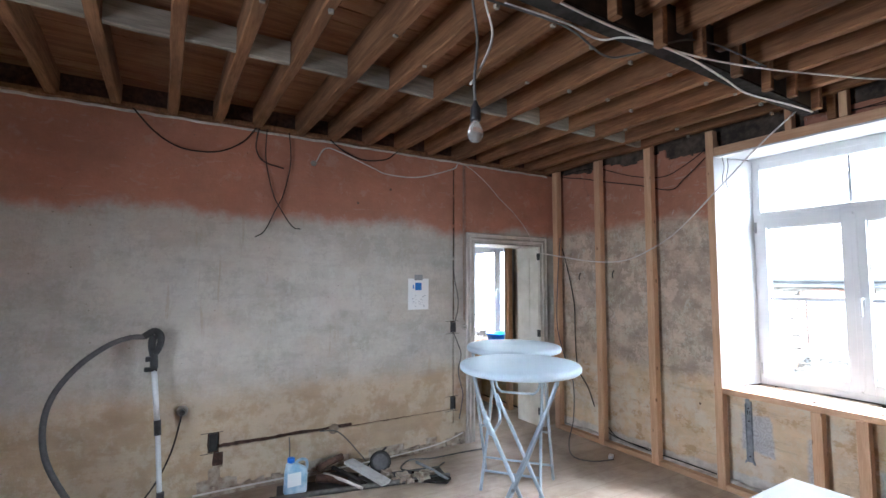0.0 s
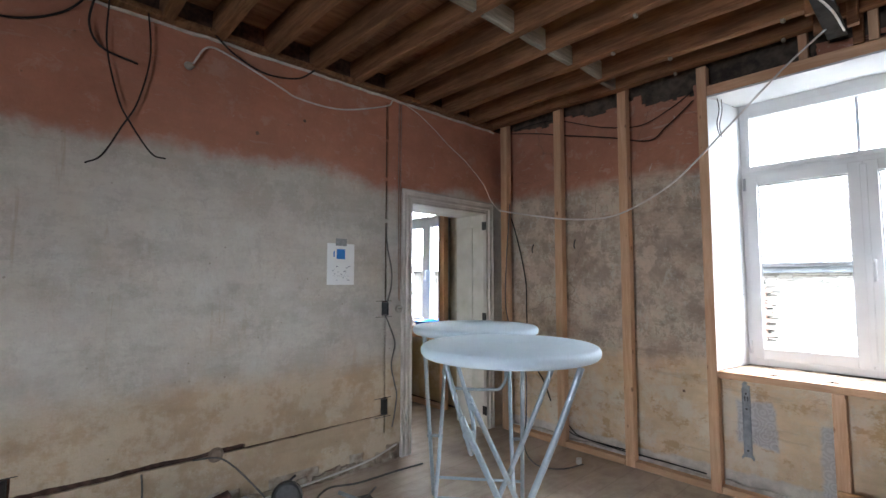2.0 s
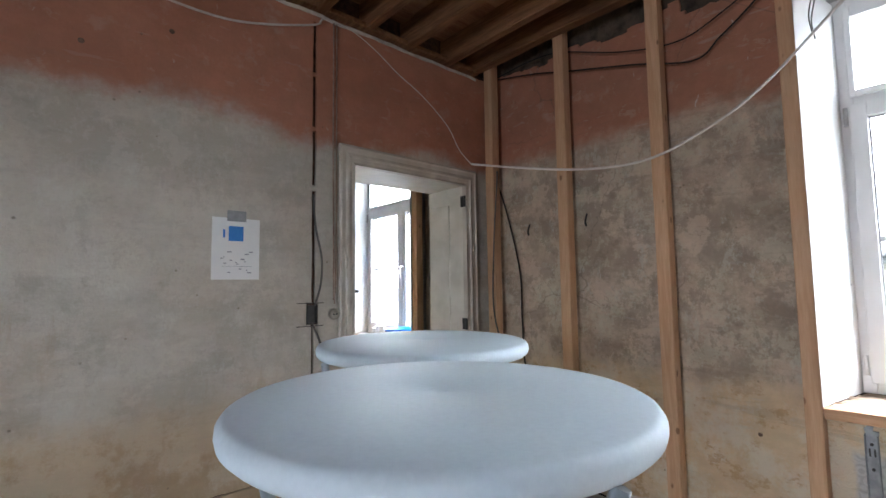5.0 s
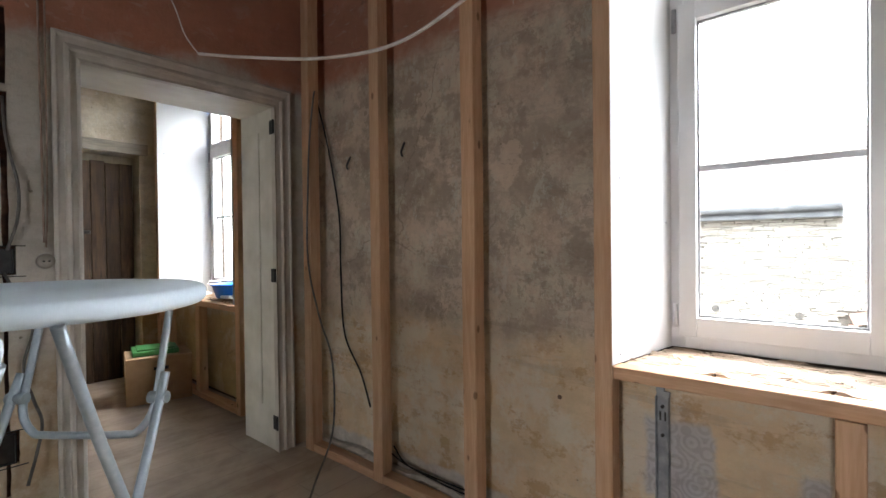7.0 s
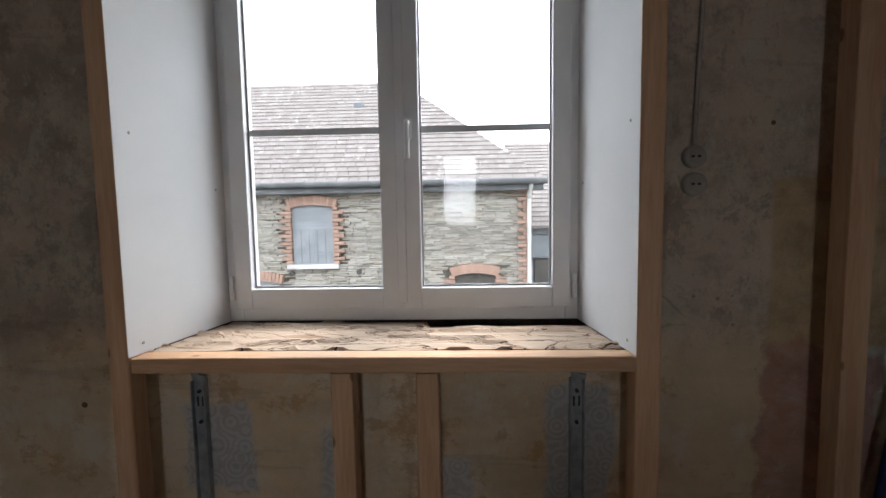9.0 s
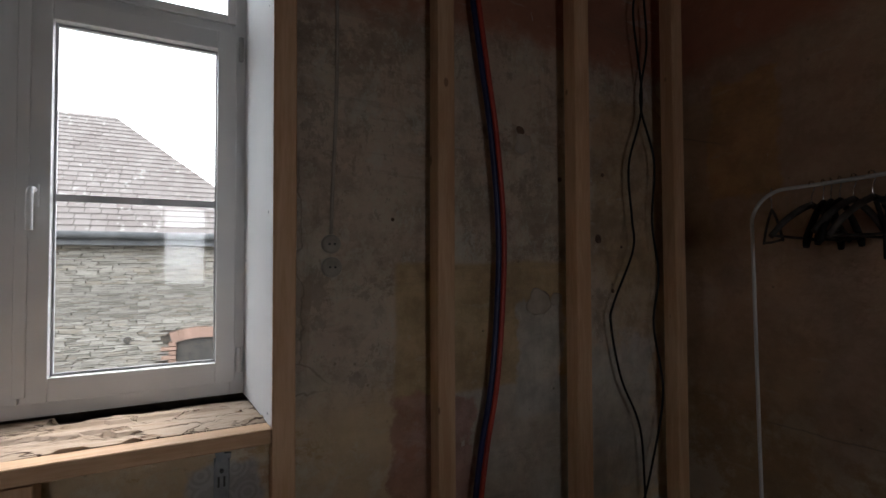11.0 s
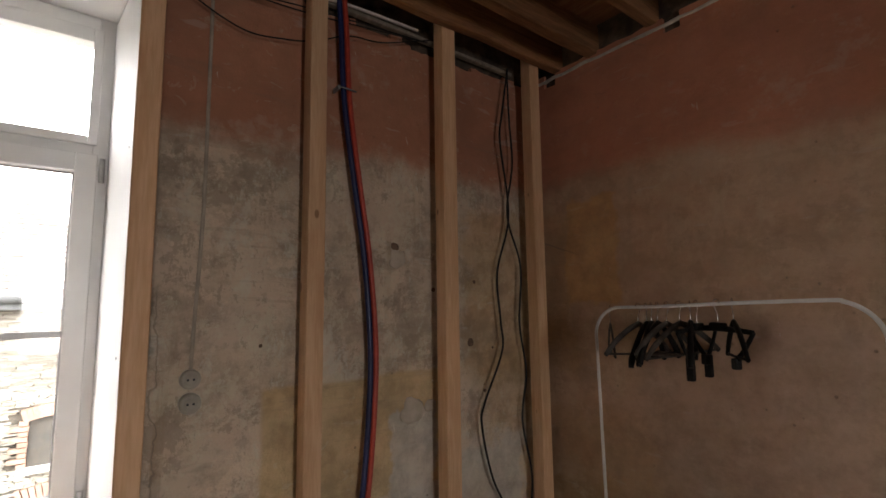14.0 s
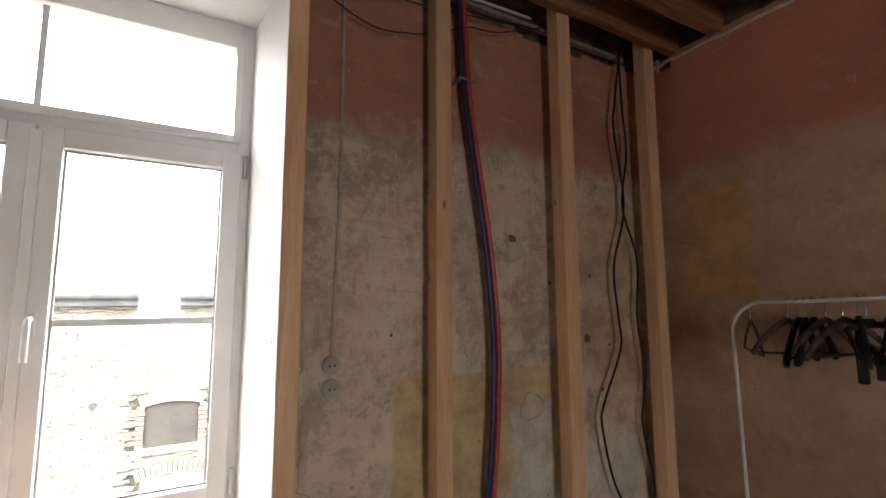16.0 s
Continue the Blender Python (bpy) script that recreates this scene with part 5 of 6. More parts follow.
loops = [[bm.verts.new((x + rx * math.copysign(abs(math.cos(a)) ** 0.6, math.cos(a)), ry * math.copysign(abs(math.sin(a)) ** 0.6, math.sin(a)), z)) for a in (math.tau * k / 24 for k in range(24))] for z, rx, ry, x in rings]
for p, q in zip(loops, loops[1:]):
    for k in range(24):
        bm.faces.new((p[k], p[(k + 1) % 24], q[(k + 1) % 24], q[k])).smooth = True
bm.faces.new(loops[0][::-1])
bm.faces.new(loops[-1])
for v in bm.verts:
    if 0.02 < v.co.z < 0.2:
        k = 1 + 0.22 * noise.noise((v.co.x * 16, v.co.y * 16, v.co.z * 24))
        v.co.x, v.co.y = v.co.x * k, v.co.y * k
part("body", bm, JUGBLUE, jug)
part("lid", lathe(B(), [(0.028, 0.233), (0.029, 0.262), (0.024, 0.266), (0.002, 0.267)], (-0.035, 0, 0), 14), BLUEPLASTIC, jug, "blue screw cap")
part("handle", tube(B(), [(-0.01, -0.01, 0.215), (0.03, -0.012, 0.245), (0.075, -0.012, 0.235), (0.088, -0.01, 0.19), (0.078, -0.008, 0.15)], 0.011, 10, 6), JUGBLUE, jug)
part("label_patch", block(B(), -0.072, 0.03, -0.0615, -0.0585, 0.07, 0.17, 0.002), PAPER, jug, "torn white label")
solid("board_offcut", prism(B(), [(1.36, 3.85, 0.115), (1.45, 3.885, 0.115), (1.63, 3.50, 0.035), (1.54, 3.465, 0.035)], (0.004, 0.004, 0.02)), RAWBOARD, "grey offcut of board on the floor", "board")
lamp = thing("work_lamp", "grey round work lamp lying on the floor", "lamp")
turned = Euler((radians(72), 0, radians(-22))).to_matrix()
spot = Vector((1.655, 3.77, 0.105))
def aimed(profile, sides=28):
    bm = lathe(B(), profile, (0, 0, 0), sides)
    bmesh.ops.rotate(bm, verts=bm.verts, cent=(0, 0, 0), matrix=turned)
    bmesh.ops.translate(bm, verts=bm.verts, vec=spot)
    return bm
part("housing", aimed([(0.008, -0.12), (0.035, -0.118), (0.04, -0.07), (0.062, -0.045), (0.083, 0.0), (0.09, 0.02), (0.09, 0.032), (0.08, 0.034), (0.078, 0.02)]), DARKSTEEL, lamp, "dark round housing")
part("lens", aimed([(0.078, 0.021), (0.06, 0.027), (0.03, 0.031), (0.001, 0.032)]), HOSEGREY, lamp, "ribbed grey glass lens")
part("stand", tube(B(), [(1.56, 3.86, 0.02), (1.60, 3.88, 0.06), (1.70, 3.84, 0.16), (1.72, 3.80, 0.20)], 0.008, 8, 6), BLACK, lamp)
for k in range(9):
    x, y, s = 1.66 + 0.035 * k + random.uniform(-0.05, 0.05), 3.60 + random.uniform(-0.10, 0.08) - 0.012 * k, random.uniform(0.025, 0.055)
    bm = bmesh.new()
    bmesh.ops.create_cube(bm, size=s * 1.7)
    bmesh.ops.subdivide_edges(bm, edges=list(bm.edges), cuts=2, use_grid_fill=True)
    for v in bm.verts:
        v.co *= 1 + 0.6 * noise.noise(v.co * 22 + Vector((k, 0, 0)))
        v.co.z *= 0.6
    low = min(v.co.z for v in bm.verts)
    bmesh.ops.translate(bm, verts=bm.verts, vec=(x, y, 0.013 - low))
    solid("rubble_lump", bm, MORTAR, "broken lump of plaster on the floor", "rubble", "rubble on the floor")
for a, b, m, r in (((1.17, 3.78, 0.10), (1.40, 3.52, 0.03), RAWBOARD, 0.013), ((1.14, 3.84, 0.12), (1.36, 3.90, 0.16), CHASE, 0.03), ((1.12, 3.80, 0.07), (1.32, 3.66, 0.05), CHASE, 0.034), ((1.26, 3.84, 0.11), (1.44, 3.56, 0.04), STEEL, 0.017), ((1.22, 3.86, 0.05), (1.45, 3.74, 0.04), DARKSTEEL, 0.022), ((1.92, 3.62, 0.10), (2.06, 3.32, 0.03), GALV, 0.012)):
    solid("tool_handle", tube(B(), [a, ((a[0] + b[0]) / 2, (a[1] + b[1]) / 2, (a[2] + b[2]) / 2 + 0.008), b], r, 8, 4), m, "hand tool lying among the rubble", "tool", "tools")
solid("metal_bracket", prism(B(), [(1.88, 3.62, 0.016), (2.10, 3.34, 0.016), (2.02, 3.28, 0.016), (1.80, 3.46, 0.016)], (0, 0, 0.018)), STEEL, "flat grey metal plate on the floor", "bracket")
# ---- clothes rail ----
rack = thing("clothes_rail", "white steel clothes rail standing before the wall", "clothes rail")
RY = -1.17
pts = [(3.49, RY, 0.02), (3.50, RY, 0.7), (3.508, RY, 1.34)]
pts += [(3.38 + 0.13 * math.cos(a), RY, 1.437 + 0.13 * math.sin(a)) for a in (math.pi / 2 * k / 6 for k in range(7))]
pts += [(3.2, RY, 1.571), (2.9, RY, 1.585)]
pts += [(2.64 - 0.13 * math.sin(a), RY, 1.463 + 0.13 * math.cos(a)) for a in (math.pi / 2 * k / 6 for k in range(7))]
pts += [(2.51, RY, 1.35), (2.504, RY, 0.7), (2.50, RY, 0.02)]
part("rail", tube(B(), pts, 0.0072, 12, 8), PVC, rack)
for x in (3.49, 2.50):
    part("foot", tube(B(), [(x, RY - 0.17, 0.014), (x, RY + 0.22, 0.014)], 0.0135, 10, 2), PVC, rack)
part("lower_rail", tube(B(), [(3.491, RY, 0.15), (2.502, RY, 0.15)], 0.009, 8, 2), PVC, rack)


def limb(bm, pts, radii, sides=8, per=5, flat=1.0):
    """A bent rod whose thickness changes along it, pressed flat across x."""
    line = spline(pts, per)
    m = len(line) - 1
    rows = []
    for i, p in enumerate(line):
        d = (line[min(i + 1, m)] - line[max(i - 1, 0)]).normalized()
        up = d.cross(Vector((1, 0, 0))).normalized()
        k = i / m * (len(radii) - 1)
        a = min(int(k), len(radii) - 2)
        r = radii[a] + (radii[a + 1] - radii[a]) * (k - a)
        rows.append([bm.verts.new(p + Vector((r * flat * math.cos(q), 0, 0)) + up * r * math.sin(q)) for q in (math.tau * n / sides for n in range(sides))])
    for r0, r1 in zip(rows, rows[1:]):
        for n in range(sides):
            bm.faces.new((r0[n], r0[(n + 1) % sides], r1[(n + 1) % sides], r1[n])).smooth = True
    bm.faces.new(rows[0][::-1])
    bm.faces.new(rows[-1])
    return bm


MATTBLACK = plain("matt_black_hanger_plastic", (0.006, 0.006, 0.006), (0.013, 0.012, 0.012), 30, 0.6, spec=0.2)
HANGERGREY = plain("worn_grey_hanger_plastic", (0.05, 0.045, 0.04), (0.09, 0.08, 0.072), 25, 0.6, spec=0.2)


def hanger(x, yaw, tilt, kind, group="clothes hangers"):
    label = {"suit": "thick black plastic coat hanger with a chrome hook", "grey": "worn grey coat hanger with a trouser bar", "thin": "thin grey clothes hanger turned edge-on", "clip": "black trouser hanger with two hanging clips", "black": "slim black plastic clothes hanger with a trouser bar"}[kind]
    t = thing("clothes_hanger", label, "hanger", group, (x, RY, 1.569 + (3.25 - x) * 0.05))
    t.rotation_euler = (radians(tilt), 0, radians(yaw))
    hook = [(0.0, 0.013, 0.004), (0.0, 0.010, 0.0135), (0.0, 0.0, 0.0175), (0.0, -0.012, 0.013), (0.0, -0.016, 0.0), (0.0, -0.008, -0.022), (0.0, 0.0, -0.04), (0.0, 0.0, -0.075)]
    part("hook", tube(B(), hook, 0.0022, 6, 6), CHROME, t, "chrome hook")
    bm = B()
    if kind == "suit":
        for k in (-1, 1):
            limb(bm, [(0, 0, -0.07), (0, k * 0.05, -0.088), (0, k * 0.12, -0.14), (0, k * 0.18, -0.195), (0, k * 0.195, -0.225)], [0.014, 0.012, 0.013, 0.016, 0.012], flat=0.8)
        part("body", bm, MATTBLACK, t)
        part("trouser_bar", tube(B(), [(0, 0.165, -0.20), (0, -0.165, -0.20)], 0.005, 6, 2), MATTBLACK, t)
    elif kind == "clip":
        limb(bm, [(0, -0.15, -0.10), (0, -0.05, -0.093), (0, 0.05, -0.093), (0, 0.15, -0.10)], [0.009, 0.011, 0.011, 0.009], flat=0.7)
        block(bm, -0.012, 0.012, -0.035, 0.035, -0.10, -0.07, 0.008)
        for k in (-1, 1):
            limb(bm, [(0, k * 0.15, -0.10), (0, k * 0.11, -0.16), (0, k * 0.07, -0.205)], [0.009, 0.009, 0.011], flat=0.7)
        part("bar", bm, MATTBLACK, t)
        for k in (-1, 1):
            part("clip", block(B(), -0.014, 0.014, k * 0.07 - 0.012, k * 0.07 + 0.012, -0.285 if yaw < 0 else -0.235, -0.195, 0.006), MATTBLACK, t)
    else:
        for k in (-1, 1):
            limb(bm, [(0, 0, -0.07), (0, k * 0.06, -0.095), (0, k * 0.13, -0.14), (0, k * 0.19, -0.195)], [0.012, 0.013, 0.013, 0.011] if kind != "thin" else [0.007, 0.007, 0.007, 0.007], flat=0.7)
        tone = MATTBLACK if kind == "black" else HANGERGREY
        part("body", bm, tone, t)
        part("trouser_bar", tube(B(), [(0, 0.185, -0.192), (0, 0.0, -0.196), (0, -0.185, -0.192)], 0.005, 6, 3), tone, t)
    return t


for x, yaw, tilt, kind in ((3.434, 37, 0, "thin"), (3.297, -12, 2, "grey"), (3.262, 9, -2, "suit"), (3.238, 15, 3, "suit"), (3.212, 5, 0, "suit"), (3.172, -9, 3, "grey"), (3.123, -18, -3, "grey"), (3.078, 22, 2, "suit"), (3.055, -2, 0, "clip"), (2.979, 66, 0, "clip"), (2.925, 30, 3, "black")):
    hanger(x, yaw, tilt, kind)

# ---- outside: yard, stone barn, neighbours ----
def varied(name, a, b, scale, low=0.7, high=1.35):
    """A rough surface whose tone changes from piece to piece."""
    n = Nodes(name)
    c = n.mix(n.step(n.noise(scale, 6, 0.65), 0.35, 0.65), a, b)
    tone = n.math('ADD', low, n.math('MULTIPLY', n.add("ShaderNodeObjectInfo").outputs["Random"], high - low))
    hsv = n.add("ShaderNodeHueSaturation")
    n.put(hsv.inputs["Color"], c)
    n.put(hsv.inputs["Value"], tone)
    return n.done(hsv.outputs[0], 0.9, n.noise(scale * 4, 5), 0.004, spec=0.2)


def stone_material():
    """Flat schist: each piece its own tone, rusty and pale stones among the grey."""
    n = Nodes("schist_stone")
    own = n.math('FRACT', n.math('ADD', n.add("ShaderNodeNewGeometry").outputs["Random Per Island"], n.add("ShaderNodeObjectInfo").outputs["Random"]))
    c = n.mix(own, (0.19, 0.172, 0.148), (0.36, 0.335, 0.295))
    c = n.mix(n.math('MULTIPLY', n.step(n.math('FRACT', n.math('MULTIPLY', own, 7.3)), 0.7, 0.85), 0.35), c, (0.24, 0.185, 0.13))
    c = n.mix(n.step(n.noise(6, 6, 0.65), 0.45, 0.7), c, (0.29, 0.27, 0.24))
    return n.done(c, 0.9, n.noise(14, 6, 0.6), 0.012, spec=0.2)


def roof_material():
    """Weathered tiles, each in its own tone, spotted with pale lichen."""
    n = Nodes("old_roof_tile")
    own = n.add("ShaderNodeNewGeometry").outputs["Random Per Island"]
    c = n.mix(own, (0.125, 0.106, 0.099), (0.16, 0.14, 0.132))
    c = n.mix(n.math('MULTIPLY', n.step(n.noise(1.2, 8, 0.7), 0.40, 0.70), 0.3), c, (0.20, 0.185, 0.175))
    lichen = n.math('MULTIPLY', n.step(n.noise(11, 5, 0.65), 0.60, 0.635), n.step(n.noise(0.7, 3), 0.35, 0.55))
    c = n.mix(n.math('MULTIPLY', lichen, 0.7), c, (0.38, 0.37, 0.35))
    return n.done(c, 0.88, n.noise(12, 5), 0.006, spec=0.2)


GRASS = plain("yard_ground", (0.10, 0.095, 0.085), (0.20, 0.19, 0.17), 0.9, 0.95, 0.01, big=0.1)
SLATE = roof_material()
STONEA = stone_material()
JOINT = plain("barn_joint", (0.055, 0.048, 0.04), (0.11, 0.096, 0.08), 9, 0.95, 0.004)
BRICK = varied("red_brick", (0.26, 0.155, 0.118), (0.35, 0.24, 0.19), 7, 0.85, 1.15)
SHUTTER = plain("grey_shutter_paint", (0.15, 0.16, 0.17), (0.22, 0.23, 0.24), 3, 0.7)
ZINC = plain("zinc", (0.09, 0.095, 0.10), (0.15, 0.155, 0.16), 4, 0.5, 0.001, 0.3)
GUTTER = plain("dull_old_zinc", (0.075, 0.076, 0.078), (0.115, 0.116, 0.118), 6, 0.9, 0.001, spec=0.1)
RENDER = plain("pale_wall_render", (0.36, 0.35, 0.335), (0.46, 0.45, 0.43), 2, 0.9, 0.003)
GZ = -3.2
solid("ground", block(B(), 4.57, 900, -900, 900, GZ - 0.3, GZ), GRASS, "grey gravel yard below the window", "ground", kind="structure")
solid("ground", block(B(), -900, 4.57, -900, 900, GZ - 0.3, GZ), GRASS, "grey gravel ground around the house", "ground", kind="structure")

BX, BY0, BY1, EAVE = 11.0, -0.12, 14.0, 1.72
barn = thing("stone_barn", "old stone barn with a tiled hipped roof across the yard", "barn")
bm = B()
block(bm, BX + 0.03, BX + 6.0, BY0, BY1, GZ, EAVE)
part("wall", bm, JOINT, barn, "pale mortar between flat stones")
openings = [(3.46, 4.21, 0.27, 1.30), (0.52, 1.24, -0.60, 0.02), (4.50, 5.35, -1.1, -0.08), (0.35, 1.25, -3.2, -1.05), (7.4, 8.2, 0.27, 1.30)]


def is_open(y, z, m):
    return any(a - m < y < b + m and c - 0.04 < z < d + m for a, b, c, d in openings)


# flat schist stones in uneven courses
base = []
for k in range(10):
    bm = B()
    block(bm, -0.5, 0.5, -0.5, 0.5, -0.5, 0.5)
    for v in bm.verts:
        v.co += Vector((random.uniform(-0.1, 0.1), random.uniform(-0.05, 0.05), random.uniform(-0.16, 0.16)))
    me = bpy.data.meshes.new("stone")
    bm.to_mesh(me)
    bm.free()
    me.materials.append(STONEA)
    base.append(me)
rest_v, rest_f = [], []
count = 0
z = -1.2
while z < EAVE - 0.04:
    h = random.uniform(0.02, 0.042)
    y = BY0
    while y < 9.0:
        w = random.uniform(0.09, 0.32)
        cy, cz = y + w / 2, z + h / 2
        if not is_open(cy, cz, 0.09 + w / 3):
            d = random.uniform(0.03, 0.06)
            if 0.2 < cy < 4.9 and 0.42 < cz and count < 300:
                ob = new("stone", random.choice(base))
                ob.parent = barn
                ob.location, ob.scale = (BX + 0.02, cy, cz), (d, w * 0.95, h * 0.84)
                ob.rotation_euler = (random.uniform(-0.03, 0.03), 0, 0)
                count += 1
            else:
                s = len(rest_v)
                for sx in (-0.5, 0.5):
                    for sy, sz in ((-0.5, -0.5), (0.5, -0.5), (0.5, 0.5), (-0.5, 0.5)):
                        rest_v.append((BX + 0.02 + sx * d, cy + sy * w * 0.95 + random.uniform(-0.012, 0.012), cz + sz * h * 0.84 + random.uniform(-0.008, 0.008)))
                rest_f += [(s, s + 3, s + 2, s + 1), (s, s + 1, s + 5, s + 4), (s + 1, s + 2, s + 6, s + 5), (s + 2, s + 3, s + 7, s + 6), (s + 3, s, s + 4, s + 7)]
        y += w
    z += h
me = bpy.data.meshes.new("stones")
me.from_pydata(rest_v, [], rest_f)
me.materials.append(STONEA)
ob = new("stones", me)
ob.parent = barn
tagged(ob, "flat grey-brown stones in courses", kind="stuff")

bm = B()
block(bm, -0.5, 0.5, -0.5, 0.5, -0.5, 0.5, 0.04)
brick_me = bpy.data.meshes.new("brick")
bm.to_mesh(brick_me)
bm.free()
brick_me.materials.append(BRICK)


def brick(x, y, z, w, h, turn=0.0):
    ob = new("brick", brick_me)
    ob.parent = barn
    ob.location, ob.scale, ob.rotation_euler = (x, y, z), (0.12, w, h), (turn, 0, 0)


for n, (a, b, c, d) in enumerate(openings[:4]):
    if n in (0, 1, 2):
        z = c
        k = 0
        while z < d - 0.02 and n < 2:
            w = 0.22 if k % 2 else 0.12
            brick(BX + 0.0, a - w / 2, z + 0.035, w - 0.012 + random.uniform(-0.02, 0.01), 0.056)
            brick(BX + 0.0, b + w / 2, z + 0.035, w - 0.012 + random.uniform(-0.02, 0.01), 0.056)
            z += 0.07
            k += 1
    m = 15
    for i in range(m):
        q = (i + 0.5) / m * 2 - 1
        brick(BX - 0.002, (a + b) / 2 + q * ((b - a) / 2 + 0.08), d + 0.07 + 0.07 * (1 - q * q), 0.06, 0.17, -0.32 * q)
    bm = B()
    ys = [a + (b - a) * i / 10 for i in range(11)]
    outline = [(BX - 0.005 + 0.0, y, d + 0.06 * (1 - ((y - a) / (b - a) * 2 - 1) ** 2)) for y in ys]
    prism(bm, [(BX + 0.005, a, c)] + outline[0:1] + outline[1:] + [(BX + 0.005, b, c)], (0.02, 0, 0))
    win = part("shutter", bm, SHUTTER if n != 1 else DARKSTEEL, barn, "weathered grey closed wooden shutter" if n != 1 else "dark boarded opening")
    for i in range(1, 5):
        y = a + (b - a) * i / 5
        part("slat_joint", block(B(), BX - 0.001, BX + 0.004, y - 0.003, y + 0.003, c + 0.01, d - 0.01), DARKSTEEL, win)
    if n < 2:
        part("sill", block(B(), BX - 0.10, BX + 0.02, a - 0.10, b + 0.10, c - 0.08, c - 0.001, 0.01), RENDER, barn, "pale stone sill")
bm = B()
for y, z in ((3.0, 0.12), (4.25, 0.10), (1.9, 0.10)):
    tube(bm, [(BX - 0.04, y, z), (BX + 0.02, y, z)], 0.05, 12, 2)
part("vent", bm, DARKSTEEL, barn, "small round vent holes")
# hipped roof in overlapping tile courses
RX, RZ, HY = BX + 3.0, 4.30, 2.55
bm = B()
rows = 26
for i in range(rows):
    t0, t1 = i / rows, (i + 1.25) / rows
    p0, p1 = (BX - 0.28 + (RX - BX + 0.28) * t0, EAVE + (RZ - EAVE) * t0), (BX - 0.28 + (RX - BX + 0.28) * min(t1, 1), EAVE + (RZ - EAVE) * min(t1, 1))
    ya, yb = BY0 - 0.25 + (HY - BY0 + 0.25) * t0, BY0 - 0.25 + (HY - BY0 + 0.25) * min(t1, 1)
    y = ya
    while y < 10.0:
        w = random.uniform(0.17, 0.22)
        o = random.uniform(0, 0.012)
        yl, yl1 = max(y, ya), max(y, yb)
        if y + w > yb:
            vs = [bm.verts.new(p) for p in ((p0[0] - o, yl, p0[1] + 0.035), (p0[0] - o, y + w - 0.008, p0[1] + 0.035), (p1[0], y + w - 0.008, p1[1] + 0.012), (p1[0], yl1, p1[1] + 0.012))]
            vb = [bm.verts.new(v.co - Vector((0, 0, 0.022))) for v in vs]
            bm.faces.new(vs)
            for k in range(4):
                bm.faces.new((vs[k], vb[k], vb[(k + 1) % 4], vs[(k + 1) % 4]))
        y += w
roof = part("roof_tiles", bm, SLATE, barn, "weathered brown-grey roof tiles with lichen")
roof["kind"] = "stuff"
bm = B()
v = [bm.verts.new(p) for p in ((BX - 0.26, BY0 - 0.24, EAVE), (BX - 0.26, 14, EAVE), (RX, 14, RZ), (RX, HY, RZ), (BX + 6.26, BY0 - 0.24, EAVE), (BX + 6.26, 14, EAVE))]
for f in ((0, 1, 2, 3), (0, 3, 4), (4, 3, 2, 5), (0, 4, 5, 1), (1, 5, 2)):
    bm.faces.new([v[i] for i in f])
bmesh.ops.recalc_face_normals(bm, faces=bm.faces)
part("roof", bm, SLATE, barn)
part("gutter", tube(B(), [(BX - 0.30, BY0 - 0.25, EAVE - 0.02), (BX - 0.30, 12, EAVE - 0.02)], 0.055, 10, 2), GUTTER, barn, "dull zinc gutter")
part("downpipe", tube(B(), [(BX - 0.28, BY0 + 0.02, EAVE - 0.05), (BX - 0.1, BY0 + 0.03, EAVE - 0.3), (BX - 0.08, BY0 + 0.03, EAVE - 0.7), (BX - 0.08, BY0 + 0.03, GZ)], 0.04, 8, 4), RENDER, barn, "pale downpipe")
part("eaves_board", block(B(), BX - 0.22, BX - 0.045, BY0 - 0.2, 12, EAVE - 0.17, EAVE - 0.03, 0.01), ZINC, barn, "dark boarded eaves")
z, k = -0.8, 0
while z < EAVE - 0.2:
    w = 0.24 if k % 2 else 0.14
    brick(BX + 0.0, BY0 + w / 2, z + 0.035, w - 0.012, 0.056)
    z, k = z + 0.07, k + 1
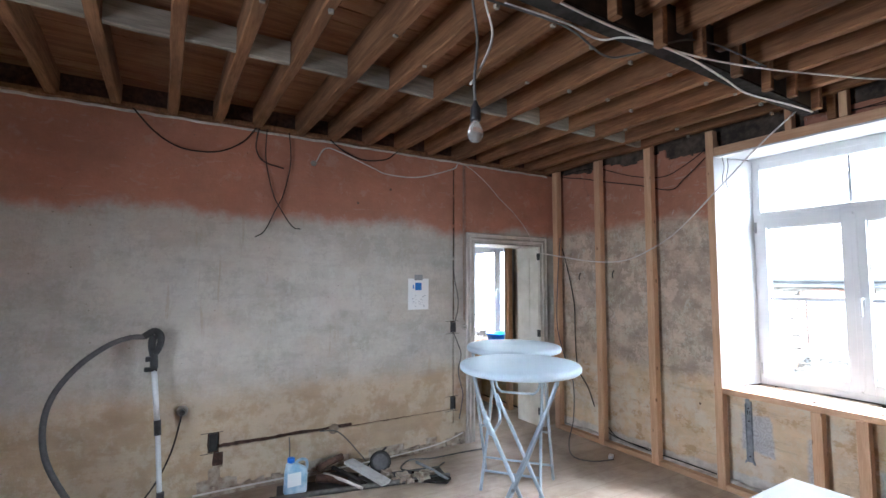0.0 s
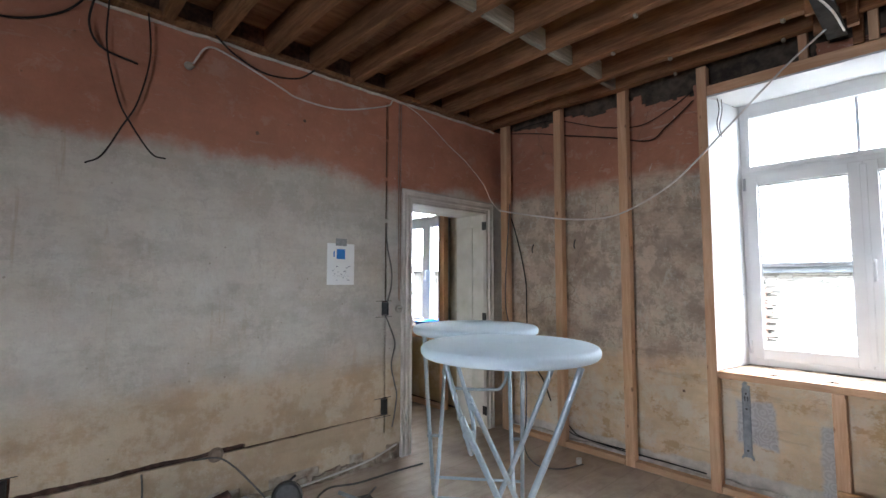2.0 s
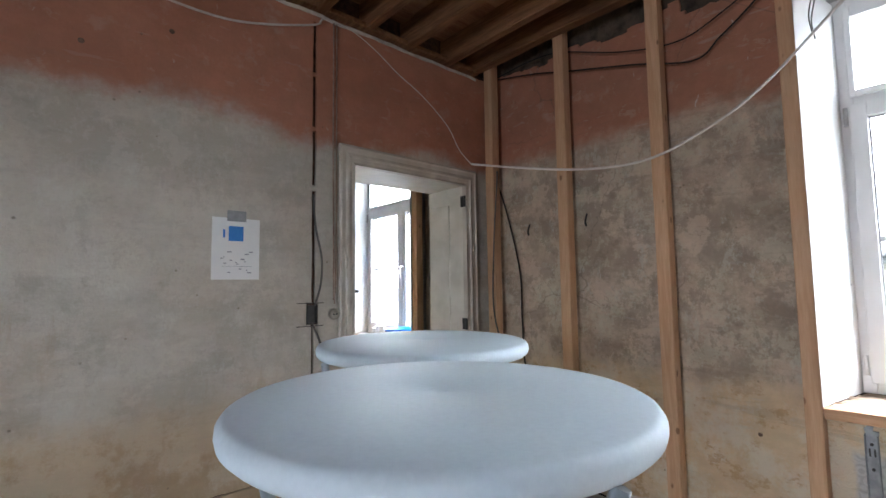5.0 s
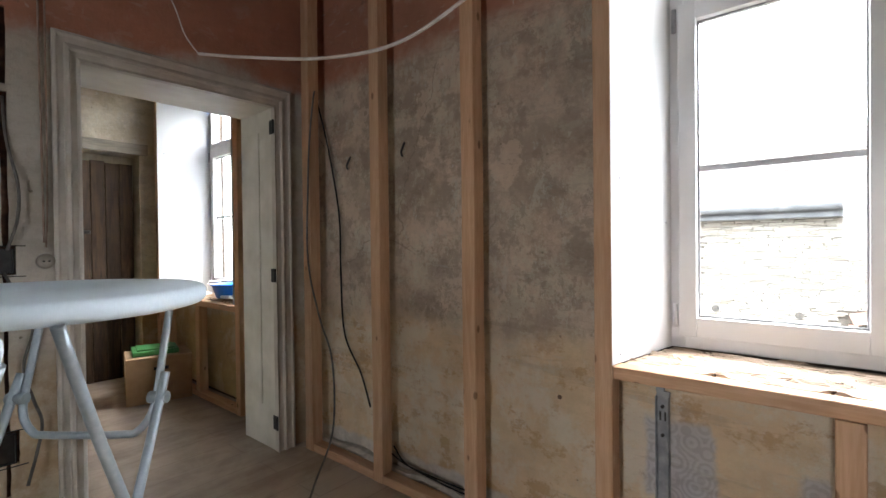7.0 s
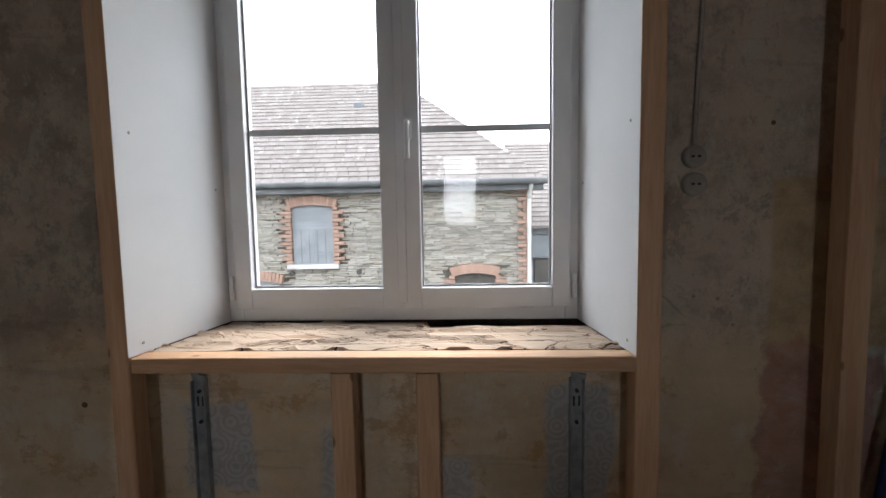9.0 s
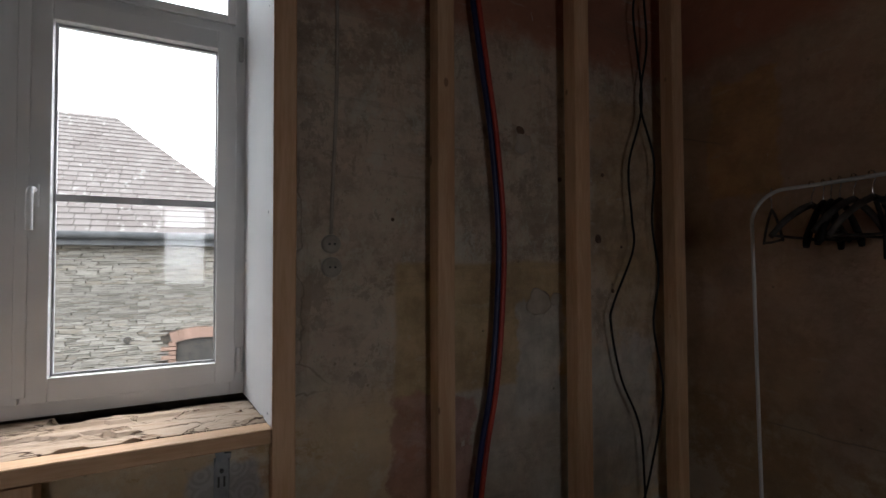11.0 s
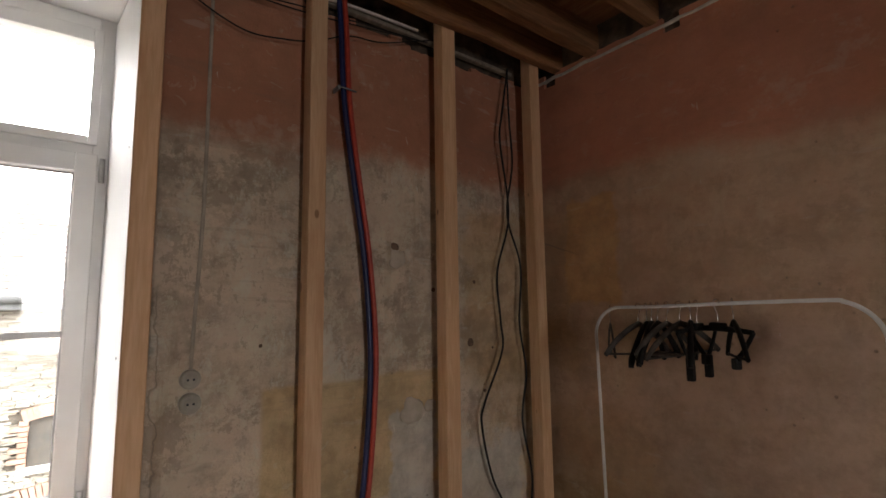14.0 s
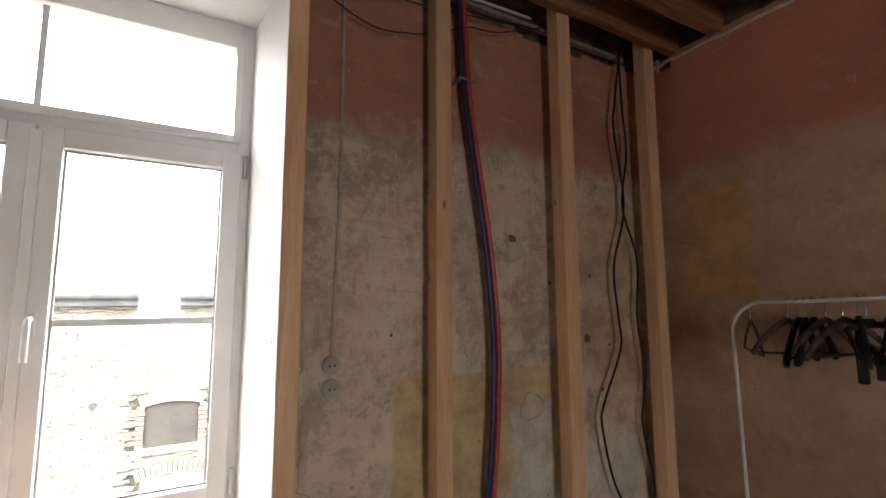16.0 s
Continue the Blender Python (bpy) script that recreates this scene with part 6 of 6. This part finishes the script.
part("roof_vent", block(B(), BX + 1.95, BX + 2.1, 3.25, 3.45, 3.45, 3.62, 0.02), ZINC, barn, "small metal roof vent")

lean = thing("lean_to", "grey boarded outbuilding with a tiled roof beside the barn", "shed")
part("wall", block(B(), 13.0, 16.5, -5.6, -0.20, GZ, 0.78), SHUTTER, lean, "grey-blue painted boards")
part("fascia", block(B(), 12.92, 12.99, -5.6, -0.20, 0.66, 0.79, 0.01), ZINC, lean, "dark fascia")
part("door_panel", block(B(), 12.95, 12.99, -3.2, -0.5, GZ, 0.12, 0.01), DARKSTEEL, lean, "dark sliding door")
part("door_track", block(B(), 12.91, 12.949, -3.3, -0.4, 0.125, 0.17, 0.005), ZINC, lean)
bm = B()
for i in range(22):
    xa, za = 12.75 + 3.7 * i / 22, 0.80 + 2.3 * i / 22
    y = -5.7 + random.uniform(0, 0.1)
    while y < -0.25:
        w = random.uniform(0.18, 0.26)
        prism(bm, [(xa, y, za + 0.03), (xa, y + w - 0.01, za + 0.03), (xa + 0.20, y + w - 0.01, za + 0.125), (xa + 0.20, y, za + 0.125)], (0, 0, 0.022))
        y += w
tiles = part("roof_tiles", bm, SLATE, lean, "weathered grey roof tiles")
tiles["kind"] = "stuff"
part("roof", prism(B(), [(12.75, -5.7, 0.79), (12.75, -0.22, 0.79), (16.45, -0.22, 3.09), (16.45, -5.7, 3.09)], (0, 0, 0.03)), SLATE, lean)
house = thing("far_house", "pale rendered house with a slate roof behind the shed", "house")
part("wall", block(B(), 19.0, 27.0, -14.0, 0.2, GZ, 0.9), RENDER, house)
bm = B()
prism(bm, [(18.6, -14.3, 0.9), (27.4, -14.3, 0.9), (23.0, -14.3, 3.2)], (0, 14.6, 0))
part("roof", bm, SLATE, house)
for y in (-11.0, -7.5, -4.0):
    w = part("window", block(B(), 18.93, 19.02, y - 0.5, y + 0.5, -1.2, 0.3, 0.01), DARKSTEEL, house)
    part("frame", block(B(), 18.90, 18.93, y - 0.03, y + 0.03, -1.2, 0.3), PVC, w)
